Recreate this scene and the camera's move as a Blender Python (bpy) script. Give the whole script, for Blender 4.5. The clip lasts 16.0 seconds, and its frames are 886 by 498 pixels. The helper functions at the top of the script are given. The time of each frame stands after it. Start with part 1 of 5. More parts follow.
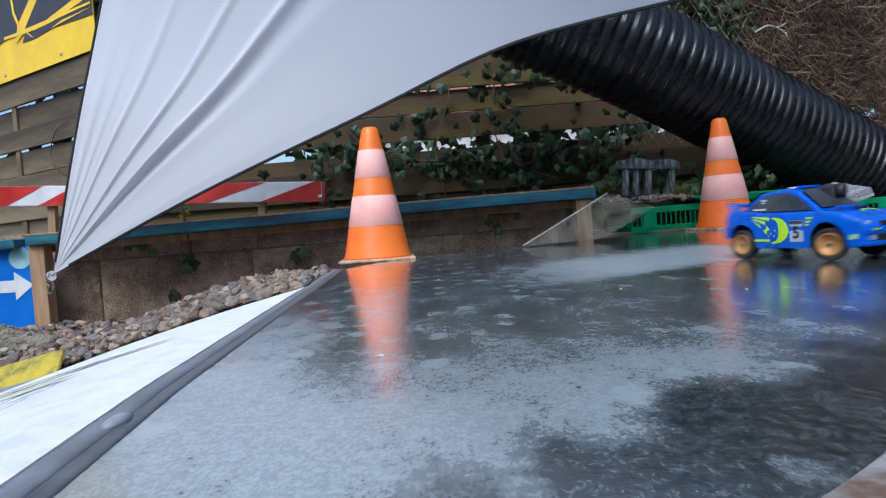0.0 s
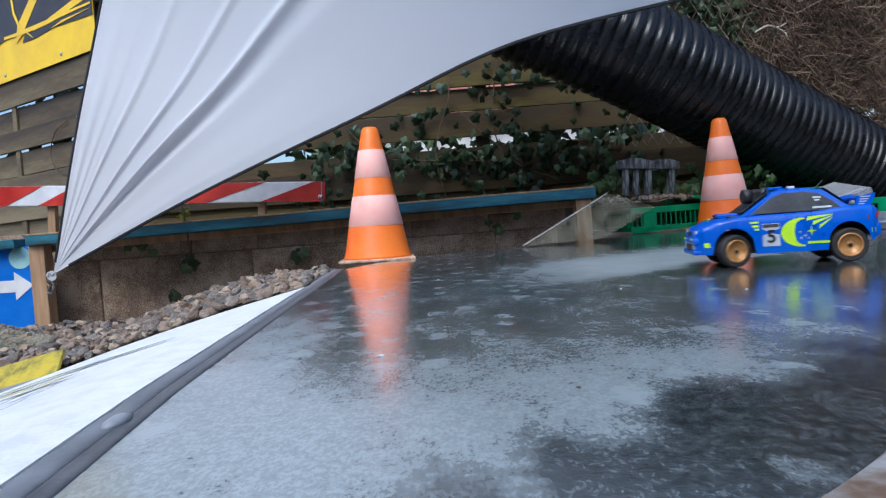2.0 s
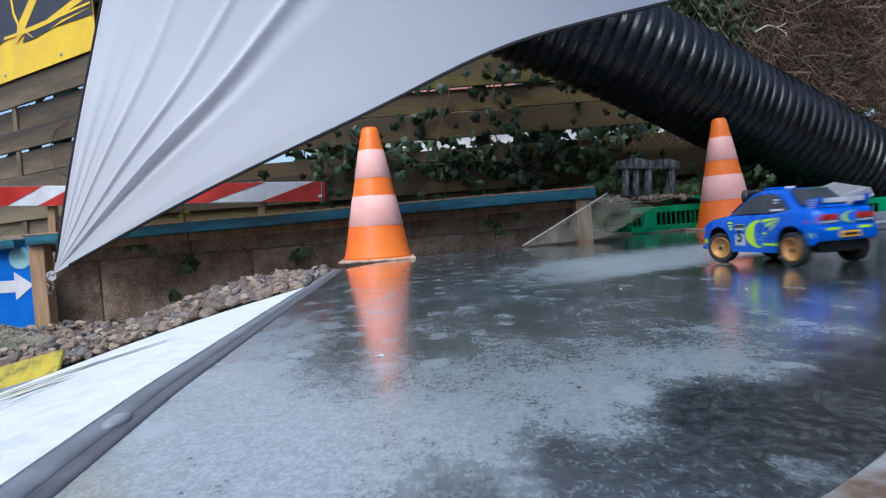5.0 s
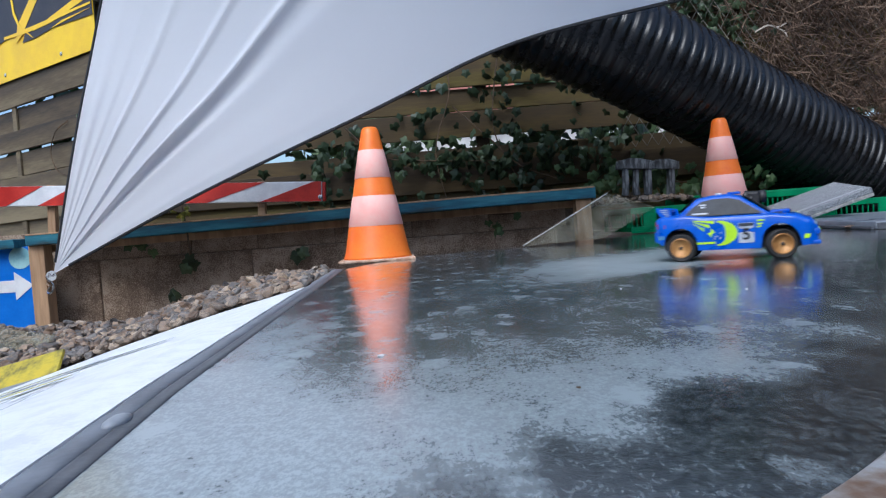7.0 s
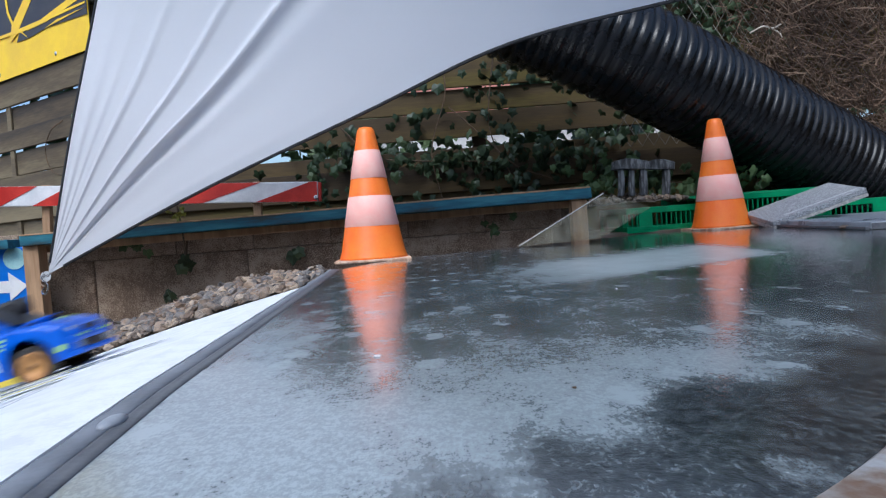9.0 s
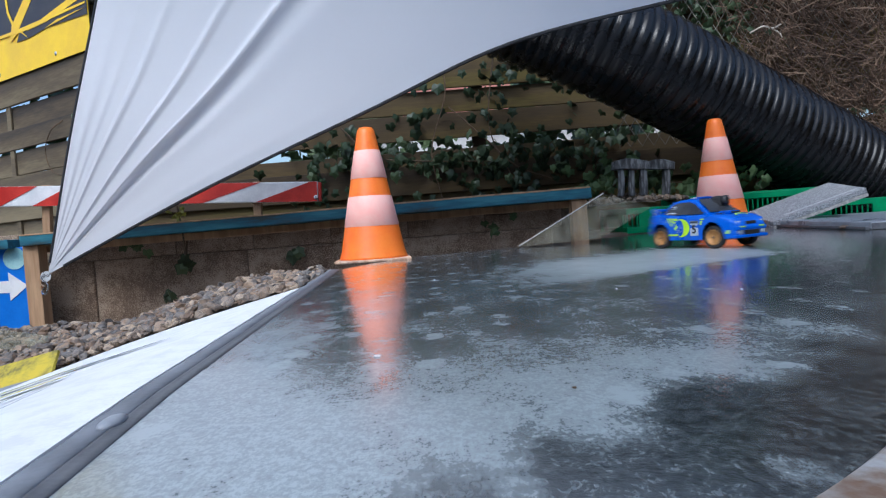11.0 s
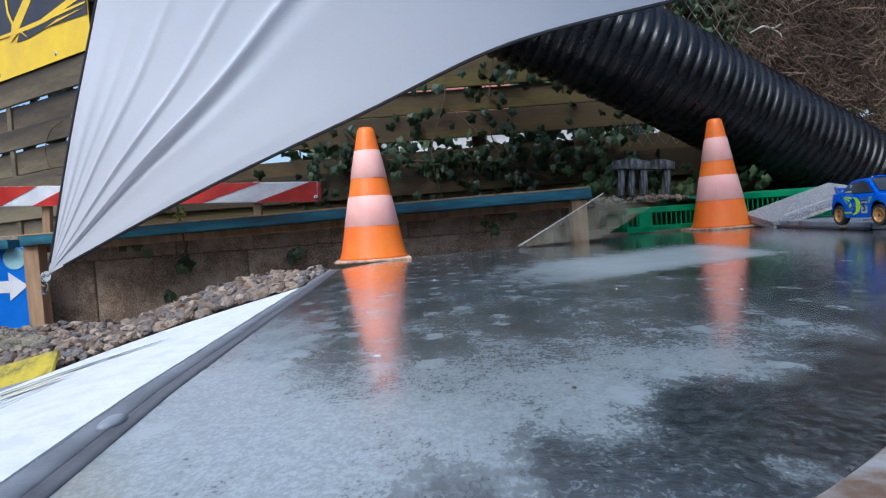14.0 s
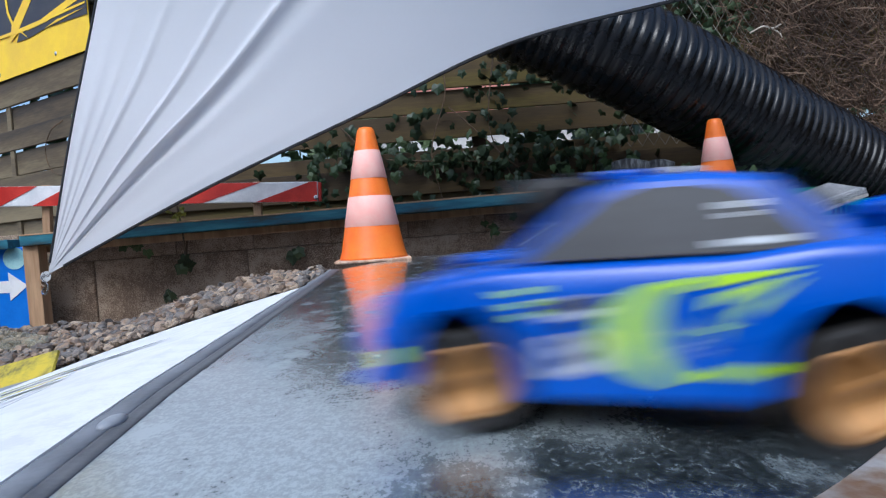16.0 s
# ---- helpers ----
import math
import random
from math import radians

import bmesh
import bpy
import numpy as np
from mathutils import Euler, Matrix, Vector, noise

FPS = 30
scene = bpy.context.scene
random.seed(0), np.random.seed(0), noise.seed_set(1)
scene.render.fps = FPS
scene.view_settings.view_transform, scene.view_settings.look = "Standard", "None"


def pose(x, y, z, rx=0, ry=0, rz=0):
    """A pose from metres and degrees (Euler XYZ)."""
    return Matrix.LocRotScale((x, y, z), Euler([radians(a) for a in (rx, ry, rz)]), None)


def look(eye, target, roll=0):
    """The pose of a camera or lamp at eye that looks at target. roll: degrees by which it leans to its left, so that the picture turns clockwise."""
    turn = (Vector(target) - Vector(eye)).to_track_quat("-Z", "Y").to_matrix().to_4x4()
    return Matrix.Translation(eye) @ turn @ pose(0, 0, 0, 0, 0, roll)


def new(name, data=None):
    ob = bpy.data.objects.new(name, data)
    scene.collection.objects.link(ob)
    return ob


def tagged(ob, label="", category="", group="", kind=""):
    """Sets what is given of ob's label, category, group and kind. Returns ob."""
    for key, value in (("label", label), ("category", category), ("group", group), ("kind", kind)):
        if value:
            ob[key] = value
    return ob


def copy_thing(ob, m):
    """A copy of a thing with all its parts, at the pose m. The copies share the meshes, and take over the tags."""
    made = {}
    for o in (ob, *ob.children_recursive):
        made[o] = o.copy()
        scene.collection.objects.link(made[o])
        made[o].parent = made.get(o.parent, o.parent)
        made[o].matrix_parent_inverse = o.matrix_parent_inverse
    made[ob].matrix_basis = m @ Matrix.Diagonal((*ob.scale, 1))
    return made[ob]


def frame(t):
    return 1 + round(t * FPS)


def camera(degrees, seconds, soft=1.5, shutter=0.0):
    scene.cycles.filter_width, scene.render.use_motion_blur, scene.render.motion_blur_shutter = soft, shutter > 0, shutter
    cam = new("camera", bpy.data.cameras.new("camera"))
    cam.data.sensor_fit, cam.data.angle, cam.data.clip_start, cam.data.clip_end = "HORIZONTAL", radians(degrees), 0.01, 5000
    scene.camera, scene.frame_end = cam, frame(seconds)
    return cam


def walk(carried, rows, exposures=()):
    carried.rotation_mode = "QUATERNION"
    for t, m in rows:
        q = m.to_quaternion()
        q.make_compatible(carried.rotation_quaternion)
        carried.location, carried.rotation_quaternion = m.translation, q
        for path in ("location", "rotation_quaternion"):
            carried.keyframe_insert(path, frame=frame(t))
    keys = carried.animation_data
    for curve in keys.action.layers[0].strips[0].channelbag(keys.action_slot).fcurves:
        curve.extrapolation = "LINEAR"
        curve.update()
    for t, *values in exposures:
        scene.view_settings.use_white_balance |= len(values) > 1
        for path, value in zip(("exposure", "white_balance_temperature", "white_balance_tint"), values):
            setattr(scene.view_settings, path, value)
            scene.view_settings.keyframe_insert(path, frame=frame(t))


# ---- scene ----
cam = camera(68, 16.0, soft=1.2, shutter=1.0)


def aim(yaw):
    """The camera on its low stand, 16 cm over the track, turned to its left by yaw degrees."""
    return pose(0, 0, 0.16, 0, 0, yaw) @ pose(0, 0, 0, 90 - 2.168, 0, 0) @ pose(0, 0, 0, 0, 0, -4.2)


# It stands still, is nudged once, and stands still again.
walk(cam, [(0.0, aim(0)), (8.55, aim(0)), (8.65, aim(-0.04)), (8.75, aim(-0.26)), (8.85, aim(-0.35)), (9.0, aim(-0.35)), (16.0, aim(-0.35))],
     exposures=[(0.0, 0.34, 5550, 7), (16.0, 0.34, 5550, 7)])

# ---- light: a bright overcast day ----
world = bpy.data.worlds.new("overcast")
scene.world = world
world.use_nodes = True
wn = world.node_tree
sky = wn.nodes.new("ShaderNodeTexSky")
sky.sky_type, sky.sun_disc = "NISHITA", False
sky.sun_elevation, sky.sun_rotation = radians(50), radians(203)
sky.air_density, sky.dust_density, sky.ozone_density = 1.0, 3.0, 1.5
wn.nodes["Background"].inputs["Strength"].default_value = 0.15
wn.links.new(sky.outputs[0], wn.nodes["Background"].inputs["Color"])
sun_data = bpy.data.lights.new("sun", "SUN")
sun_data.energy, sun_data.angle, sun_data.color = 1.45, radians(25), (1.0, 0.97, 0.93)
sun = new("sun", sun_data)
sun.matrix_world = look((-1.1, -2.5, 3.2), (0, 0, 0))

# ---- materials ----
def material(name, colors, scale=20.0, rough=(0.5, 0.7), metal=0.0, bump=0.2, bump_scale=120.0, fine=0.25, dist=0.002, stretch=(1, 1, 1), island=False, piece=0.0, spec=0.5):
    """A surface whose colour drifts between the given colours in broad patches and fine grain, with relief."""
    m = bpy.data.materials.new(name)
    m.use_nodes = True
    nt = m.node_tree
    b = nt.nodes["Principled BSDF"]
    co = nt.nodes.new("ShaderNodeTexCoord")
    mp = nt.nodes.new("ShaderNodeMapping")
    mp.inputs["Scale"].default_value = stretch
    nt.links.new(co.outputs["Object"], mp.inputs["Vector"])
    n1 = nt.nodes.new("ShaderNodeTexNoise")
    n1.inputs["Scale"].default_value, n1.inputs["Detail"].default_value, n1.inputs["Roughness"].default_value = scale, 6, 0.6
    n2 = nt.nodes.new("ShaderNodeTexNoise")
    n2.inputs["Scale"].default_value, n2.inputs["Detail"].default_value = bump_scale, 4
    for n in (n1, n2):
        nt.links.new(mp.outputs[0], n.inputs["Vector"])
    mix = nt.nodes.new("ShaderNodeMath")
    mix.operation = "MULTIPLY_ADD"
    mix.inputs[1].default_value = fine
    nt.links.new(n2.outputs["Fac"], mix.inputs[0])
    nt.links.new(n1.outputs["Fac"], mix.inputs[2])
    last = mix.outputs[0]
    if piece:
        info = nt.nodes.new("ShaderNodeNewGeometry" if island else "ShaderNodeObjectInfo")
        add = nt.nodes.new("ShaderNodeMath")
        add.operation = "MULTIPLY_ADD"
        add.inputs[1].default_value = piece
        pick = info.outputs["Random Per Island" if island else "Random"]
        if island:
            own, both, fold = nt.nodes.new("ShaderNodeObjectInfo"), nt.nodes.new("ShaderNodeMath"), nt.nodes.new("ShaderNodeMath")
            fold.operation = "FRACT"
            nt.links.new(own.outputs["Random"], both.inputs[0])
            nt.links.new(pick, both.inputs[1])
            nt.links.new(both.outputs[0], fold.inputs[0])
            pick = fold.outputs[0]
        nt.links.new(pick, add.inputs[0])
        nt.links.new(last, add.inputs[2])
        last = add.outputs[0]
    ramp = nt.nodes.new("ShaderNodeValToRGB")
    lo, hi = 0.38 + fine * 0.5, 0.62 + fine * 0.5 + piece
    es, steps = ramp.color_ramp.elements, max(1, len(colors) - 1)
    es[1].position, es[1].color = min(1.0, 0.999), (*colors[-1], 1)
    es[0].position, es[0].color = 0.0, (*colors[0], 1)
    for i, c in enumerate(colors[1:-1], 1):
        es.new(i / steps).color = (*c, 1)
    fit = nt.nodes.new("ShaderNodeMapRange")
    fit.inputs["From Min"].default_value, fit.inputs["From Max"].default_value = lo, hi
    nt.links.new(last, fit.inputs["Value"])
    last = fit.outputs[0]
    nt.links.new(last, ramp.inputs["Fac"])
    nt.links.new(ramp.outputs["Color"], b.inputs["Base Color"])
    rr = nt.nodes.new("ShaderNodeMapRange")
    rr.inputs["From Min"].default_value, rr.inputs["From Max"].default_value = 0.35, 0.65
    rr.inputs["To Min"].default_value, rr.inputs["To Max"].default_value = rough
    nt.links.new(n1.outputs["Fac"], rr.inputs["Value"])
    nt.links.new(rr.outputs[0], b.inputs["Roughness"])
    b.inputs["Metallic"].default_value = metal
    b.inputs["Specular IOR Level"].default_value = spec
    if bump:
        bp = nt.nodes.new("ShaderNodeBump")
        bp.inputs["Strength"].default_value, bp.inputs["Distance"].default_value = bump, dist
        nt.links.new(n2.outputs["Fac"], bp.inputs["Height"])
        nt.links.new(bp.outputs[0], b.inputs["Normal"])
    return m


def wet_track():
    """Dark wet mirror with milky worn patches, flecks and dull spots, and reflections painted into its colour."""
    m = bpy.data.materials.new("wet_track")
    m.use_nodes = True
    nt = m.node_tree
    b = nt.nodes["Principled BSDF"]
    co = nt.nodes.new("ShaderNodeTexCoord")

    def noise_at(scale, detail, rough=0.55, stretch=(1, 1, 1)):
        mp = nt.nodes.new("ShaderNodeMapping")
        mp.inputs["Scale"].default_value = stretch
        n = nt.nodes.new("ShaderNodeTexNoise")
        n.inputs["Scale"].default_value, n.inputs["Detail"].default_value, n.inputs["Roughness"].default_value = scale, detail, rough
        nt.links.new(co.outputs["Object"], mp.inputs["Vector"])
        nt.links.new(mp.outputs[0], n.inputs["Vector"])
        return n.outputs["Fac"]

    def span(sock, a, z, lo=0.0, hi=1.0):
        r = nt.nodes.new("ShaderNodeMapRange")
        r.interpolation_type = "SMOOTHSTEP"
        for key, value in (("From Min", a), ("From Max", z), ("To Min", lo), ("To Max", hi)):
            r.inputs[key].default_value = value
        nt.links.new(sock, r.inputs["Value"])
        return r.outputs[0]

    def calc(op, p, q):
        c = nt.nodes.new("ShaderNodeMath")
        c.operation, c.use_clamp = op, op != "MULTIPLY"
        for i, s in enumerate((p, q)):
            if isinstance(s, (int, float)):
                c.inputs[i].default_value = s
            else:
                nt.links.new(s, c.inputs[i])
        return c.outputs[0]

    xyz = nt.nodes.new("ShaderNodeSeparateXYZ")
    nt.links.new(co.outputs["Object"], xyz.inputs[0])
    px, py = xyz.outputs["X"], xyz.outputs["Y"]

    def left_of(p, q, soft, sway=None):
        """1 on the left of the line from p to q on the plan, 0 on its right, blending over soft metres."""
        dx, dy = q[0] - p[0], q[1] - p[1]
        run = math.hypot(dx, dy)
        dot = nt.nodes.new("ShaderNodeVectorMath")
        dot.operation, dot.inputs[1].default_value = "DOT_PRODUCT", (-dy / run, dx / run, 0)
        nt.links.new(co.outputs["Object"], dot.inputs[0])
        off = (-dy * p[0] + dx * p[1]) / run
        d = dot.outputs["Value"]
        if sway is not None:
            bend = nt.nodes.new("ShaderNodeMath")
            bend.operation, bend.inputs[1].default_value = "MULTIPLY_ADD", 0.16
            nt.links.new(sway, bend.inputs[0])
            nt.links.new(d, bend.inputs[2])
            d, off = bend.outputs[0], off + 0.08
        return span(d, off - soft / 2, off + soft / 2)

    mid = noise_at(12, 5, 0.56, (1.0, 0.55, 1))
    fine = noise_at(230, 4, 0.7, (1.1, 0.6, 1))
    grain = span(fine, 0.36, 0.64)
    grit = span(noise_at(75, 6, 0.75, (1.0, 0.65, 1)), 0.36, 0.64)
    # milky dust plus the sail's pale reflection, painted as colour; a paler lip along the strip
    # the dark corner beside the rim paints in the hedge's dark reflection
    lane_side = left_of((-0.03, 0.39), (0.44, 0.71), 0.15, mid)
    worn = calc("MULTIPLY", lane_side, span(py, 0.50, 0.95, 0.95, 0.46))
    worn = calc("MULTIPLY", worn, span(py, 1.2, 2.6, 1.0, 0.8))
    # darker to the right: the hedge and pipe reflected, put into the colour
    worn = calc("MULTIPLY", worn, span(px, 0.3, 0.85, 1.0, 0.25))
    lip = calc("MULTIPLY", span(px, -0.15, -0.25), span(py, 1.5, 0.9))
    worn = calc("ADD", worn, calc("MULTIPLY", lip, 0.35))
    patch = span(calc("ADD", calc("MULTIPLY", mid, 0.75), calc("MULTIPLY", worn, 0.62)), 0.36, 1.12)
    paleness = calc("MULTIPLY", patch, calc("ADD", calc("ADD", calc("MULTIPLY", grain, 0.22), calc("MULTIPLY", grit, 0.16)), 0.62))
    paleness = calc("ADD", paleness, calc("MULTIPLY", calc("MULTIPLY", grain, grit), 0.32))
    spots = nt.nodes.new("ShaderNodeTexVoronoi")
    spots.voronoi_dimensions = "2D"
    spots.inputs["Scale"].default_value = 17
    squash = nt.nodes.new("ShaderNodeMapping")
    squash.inputs["Scale"].default_value = (1.0, 0.62, 1)
    wobble = nt.nodes.new("ShaderNodeTexNoise")
    wobble.inputs["Scale"].default_value, wobble.inputs["Detail"].default_value = 30, 5
    bent = nt.nodes.new("ShaderNodeVectorMath")
    bent.operation = "MULTIPLY_ADD"
    bent.inputs[1].default_value = (0.03, 0.04, 0)
    nt.links.new(co.outputs["Object"], wobble.inputs["Vector"])
    nt.links.new(wobble.outputs["Color"], bent.inputs[0])
    nt.links.new(co.outputs["Object"], bent.inputs[2])
    nt.links.new(bent.outputs[0], squash.inputs["Vector"])
    nt.links.new(squash.outputs[0], spots.inputs["Vector"])
    some = nt.nodes.new("ShaderNodeSeparateColor")
    nt.links.new(spots.outputs["Color"], some.inputs[0])
    fleck = calc("MULTIPLY", span(spots.outputs["Distance"], 0.36, 0.16), span(some.outputs[0], 0.55, 0.85))
    paleness = calc("ADD", paleness, calc("MULTIPLY", calc("MULTIPLY", fleck, calc("ADD", calc("MULTIPLY", grit, 0.5), 0.5)), 0.42))
    # a pale four-sided patch with less coat, softest on its far and left sides
    pale_quad = None
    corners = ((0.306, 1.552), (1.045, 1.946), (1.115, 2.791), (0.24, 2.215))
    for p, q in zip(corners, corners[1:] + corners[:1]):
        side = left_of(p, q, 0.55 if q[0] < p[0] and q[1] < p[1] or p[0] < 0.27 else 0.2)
        pale_quad = side if pale_quad is None else calc("MULTIPLY", pale_quad, side)
    paleness = calc("ADD", paleness, calc("MULTIPLY", pale_quad, 0.75))
    nt.links.new(span(pale_quad, 0.0, 1.0, 0.8, 0.25), b.inputs["Coat Weight"])
    col = nt.nodes.new("ShaderNodeMix")
    col.data_type = "RGBA"
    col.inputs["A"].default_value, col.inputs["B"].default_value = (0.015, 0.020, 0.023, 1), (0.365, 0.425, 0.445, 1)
    nt.links.new(paleness, col.inputs["Factor"])
    nt.links.new(col.outputs["Result"], b.inputs["Base Color"])
    nt.links.new(span(paleness, 0.0, 0.8, 0.05, 0.34), b.inputs["Roughness"])
    b.inputs["IOR"].default_value = 1.5
    b.inputs["Coat Roughness"].default_value, b.inputs["Coat IOR"].default_value = 0.085, 1.36
    bp1 = nt.nodes.new("ShaderNodeBump")
    bp1.inputs["Strength"].default_value, bp1.inputs["Distance"].default_value = 0.25, 0.001
    nt.links.new(fine, bp1.inputs["Height"])
    bp2 = nt.nodes.new("ShaderNodeBump")
    bp2.inputs["Strength"].default_value, bp2.inputs["Distance"].default_value = 0.06, 0.004
    nt.links.new(noise_at(24, 3, 0.5, (0.6, 1.5, 1)), bp2.inputs["Height"])
    nt.links.new(bp2.outputs[0], bp1.inputs["Normal"])
    nt.links.new(bp1.outputs[0], b.inputs["Normal"])
    bp3 = nt.nodes.new("ShaderNodeBump")
    bp3.inputs["Strength"].default_value, bp3.inputs["Distance"].default_value = 0.14, 0.001
    nt.links.new(fine, bp3.inputs["Height"])
    nt.links.new(bp2.outputs[0], bp3.inputs["Normal"])
    nt.links.new(bp3.outputs[0], b.inputs["Coat Normal"])
    return m


def cloth(name, color, through_it):
    m = bpy.data.materials.new(name)
    m.use_nodes = True
    nt = m.node_tree
    out, b = nt.nodes["Material Output"], nt.nodes["Principled BSDF"]
    b.inputs["Base Color"].default_value, b.inputs["Roughness"].default_value = (*color, 1), 0.42
    tr = nt.nodes.new("ShaderNodeBsdfTranslucent")
    tr.inputs["Color"].default_value = (*color, 1)
    mx = nt.nodes.new("ShaderNodeMixShader")
    mx.inputs[0].default_value = through_it
    co = nt.nodes.new("ShaderNodeTexCoord")
    n = nt.nodes.new("ShaderNodeTexNoise")
    n.inputs["Scale"].default_value, n.inputs["Detail"].default_value = 9, 5
    weave = nt.nodes.new("ShaderNodeTexNoise")
    weave.inputs["Scale"].default_value = 900
    add = nt.nodes.new("ShaderNodeMath")
    add.operation = "MULTIPLY_ADD"
    add.inputs[1].default_value = 0.08
    bp = nt.nodes.new("ShaderNodeBump")
    bp.inputs["Strength"].default_value, bp.inputs["Distance"].default_value = 0.25, 0.006
    for q in (n, weave):
        nt.links.new(co.outputs["Object"], q.inputs["Vector"])
    nt.links.new(weave.outputs["Fac"], add.inputs[0])
    nt.links.new(n.outputs["Fac"], add.inputs[2])
    nt.links.new(add.outputs[0], bp.inputs["Height"])
    nt.links.new(bp.outputs[0], b.inputs["Normal"])
    nt.links.new(b.outputs[0], mx.inputs[1])
    nt.links.new(tr.outputs[0], mx.inputs[2])
    nt.links.new(mx.outputs[0], out.inputs[0])
    return m


def clear(name, tint, rough):
    m = bpy.data.materials.new(name)
    m.use_nodes = True
    nt = m.node_tree
    out, b = nt.nodes["Material Output"], nt.nodes["Principled BSDF"]
    b.inputs["Base Color"].default_value, b.inputs["Roughness"].default_value = (*tint, 1), rough
    tp = nt.nodes.new("ShaderNodeBsdfTransparent")
    tp.inputs["Color"].default_value = (0.9, 0.92, 0.9, 1)
    mx = nt.nodes.new("ShaderNodeMixShader")
    n = nt.nodes.new("ShaderNodeTexNoise")
    n.inputs["Scale"].default_value, n.inputs["Detail"].default_value = 22, 6
    co = nt.nodes.new("ShaderNodeTexCoord")
    nt.links.new(co.outputs["Object"], n.inputs["Vector"])
    r = nt.nodes.new("ShaderNodeMapRange")
    r.inputs["From Min"].default_value, r.inputs["From Max"].default_value = 0.35, 0.7
    r.inputs["To Min"].default_value, r.inputs["To Max"].default_value = 0.05, 0.22
    nt.links.new(n.outputs["Fac"], r.inputs["Value"])
    nt.links.new(r.outputs[0], mx.inputs[0])
    nt.links.new(tp.outputs[0], mx.inputs[1])
    nt.links.new(b.outputs[0], mx.inputs[2])
    nt.links.new(mx.outputs[0], out.inputs[0])
    return m


TRACK = wet_track()
STRIP = material("rubber_strip", [(0.15, 0.16, 0.18), (0.22, 0.235, 0.26)], 14, (0.45, 0.65), bump=0.15)
STRIP_DARK = material("strip_seam", [(0.08, 0.085, 0.095), (0.14, 0.145, 0.155)], 20, (0.4, 0.6))
LANE = material("white_board", [(0.74, 0.755, 0.765), (0.82, 0.83, 0.84), (0.86, 0.87, 0.88)], 22, (0.4, 0.6), bump=0.3, bump_scale=160)
YELLOW_BOARD = material("dirty_yellow_board", [(0.20, 0.17, 0.03), (0.42, 0.34, 0.03), (0.55, 0.42, 0.03)], 14, (0.5, 0.7), bump=0.2)
INK_SKID = material("dark_skid", [(0.02, 0.025, 0.03), (0.05, 0.10, 0.10)], 40, (0.5, 0.6))
YELLOW_SKID = material("yellow_skid", [(0.34, 0.32, 0.03), (0.66, 0.62, 0.06)], 60, (0.5, 0.6))
RIM = material("rusty_rim", [(0.15, 0.09, 0.055), (0.23, 0.20, 0.175), (0.32, 0.325, 0.33)], 22, (0.35, 0.6))
EARTH = material("earth", [(0.07, 0.055, 0.04), (0.16, 0.13, 0.10)], 6, (0.8, 0.95), bump=0.6, dist=0.01)
STONE = material("pebble", [(0.05, 0.045, 0.042), (0.20, 0.125, 0.075), (0.10, 0.095, 0.09), (0.32, 0.22, 0.14), (0.20, 0.185, 0.17), (0.07, 0.06, 0.055), (0.46, 0.35, 0.24), (0.28, 0.26, 0.235)], 16, (0.45, 0.75), bump=0.3, piece=0.9, island=True)
BLOCK = material("concrete_block", [(0.16, 0.105, 0.068), (0.29, 0.205, 0.14), (0.45, 0.345, 0.25)], 5, (0.8, 0.95), bump=1.0, bump_scale=150, fine=0.8, dist=0.010)
MORTAR = material("mortar", [(0.13, 0.095, 0.07), (0.22, 0.165, 0.12)], 30, (0.9, 1.0), bump=0.5)
BLUE_WOOD = material("blue_paint_wood", [(0.03, 0.05, 0.05), (0.015, 0.10, 0.15), (0.025, 0.15, 0.20), (0.05, 0.20, 0.25)], 12, (0.45, 0.7), bump=0.4, stretch=(0.15, 1, 1))
RAW_WOOD = material("raw_timber", [(0.32, 0.19, 0.10), (0.50, 0.32, 0.18)], 22, (0.6, 0.8), bump=0.4, stretch=(1, 1, 0.12))
FENCE = material("mossy_plank", [(0.03, 0.018, 0.008), (0.085, 0.056, 0.020), (0.16, 0.13, 0.028)], 7, (0.7, 0.9), bump=0.7, stretch=(0.12, 1, 1), piece=0.35)
FENCE_GREY = material("weathered_plank", [(0.035, 0.025, 0.017), (0.11, 0.082, 0.048), (0.21, 0.17, 0.10)], 9, (0.7, 0.9), bump=0.7, stretch=(0.12, 1, 1), piece=0.3)
YELLOW = material("yellow_banner", [(0.80, 0.50, 0.008), (0.90, 0.60, 0.015)], 5, (0.35, 0.5), bump=0.1)
INK = material("black_print", [(0.025, 0.02, 0.025), (0.05, 0.045, 0.05)], 9, (0.4, 0.5), bump=0.05)
RED = material("red_sheet", [(0.42, 0.018, 0.012), (0.58, 0.035, 0.02)], 8, (0.35, 0.5), bump=0.1)
WHITE = material("white_sheet", [(0.66, 0.66, 0.67), (0.8, 0.8, 0.8)], 10, (0.35, 0.5), bump=0.1)
SIGN = material("blue_sign", [(0.01, 0.14, 0.60), (0.02, 0.19, 0.70)], 6, (0.3, 0.45), bump=0.05)
EMBLEM = material("pale_print", [(0.25, 0.50, 0.55), (0.40, 0.65, 0.66)], 8, (0.4, 0.5), bump=0.0)
SAIL = cloth("sail_cloth", (0.90, 0.91, 0.95), 0.38)
HEM = material("black_hem", [(0.012, 0.012, 0.014), (0.03, 0.03, 0.035)], 60, (0.6, 0.8))
STEEL = material("bright_steel", [(0.6, 0.6, 0.6), (0.75, 0.75, 0.74)], 30, (0.2, 0.35), metal=1.0, bump=0.05)
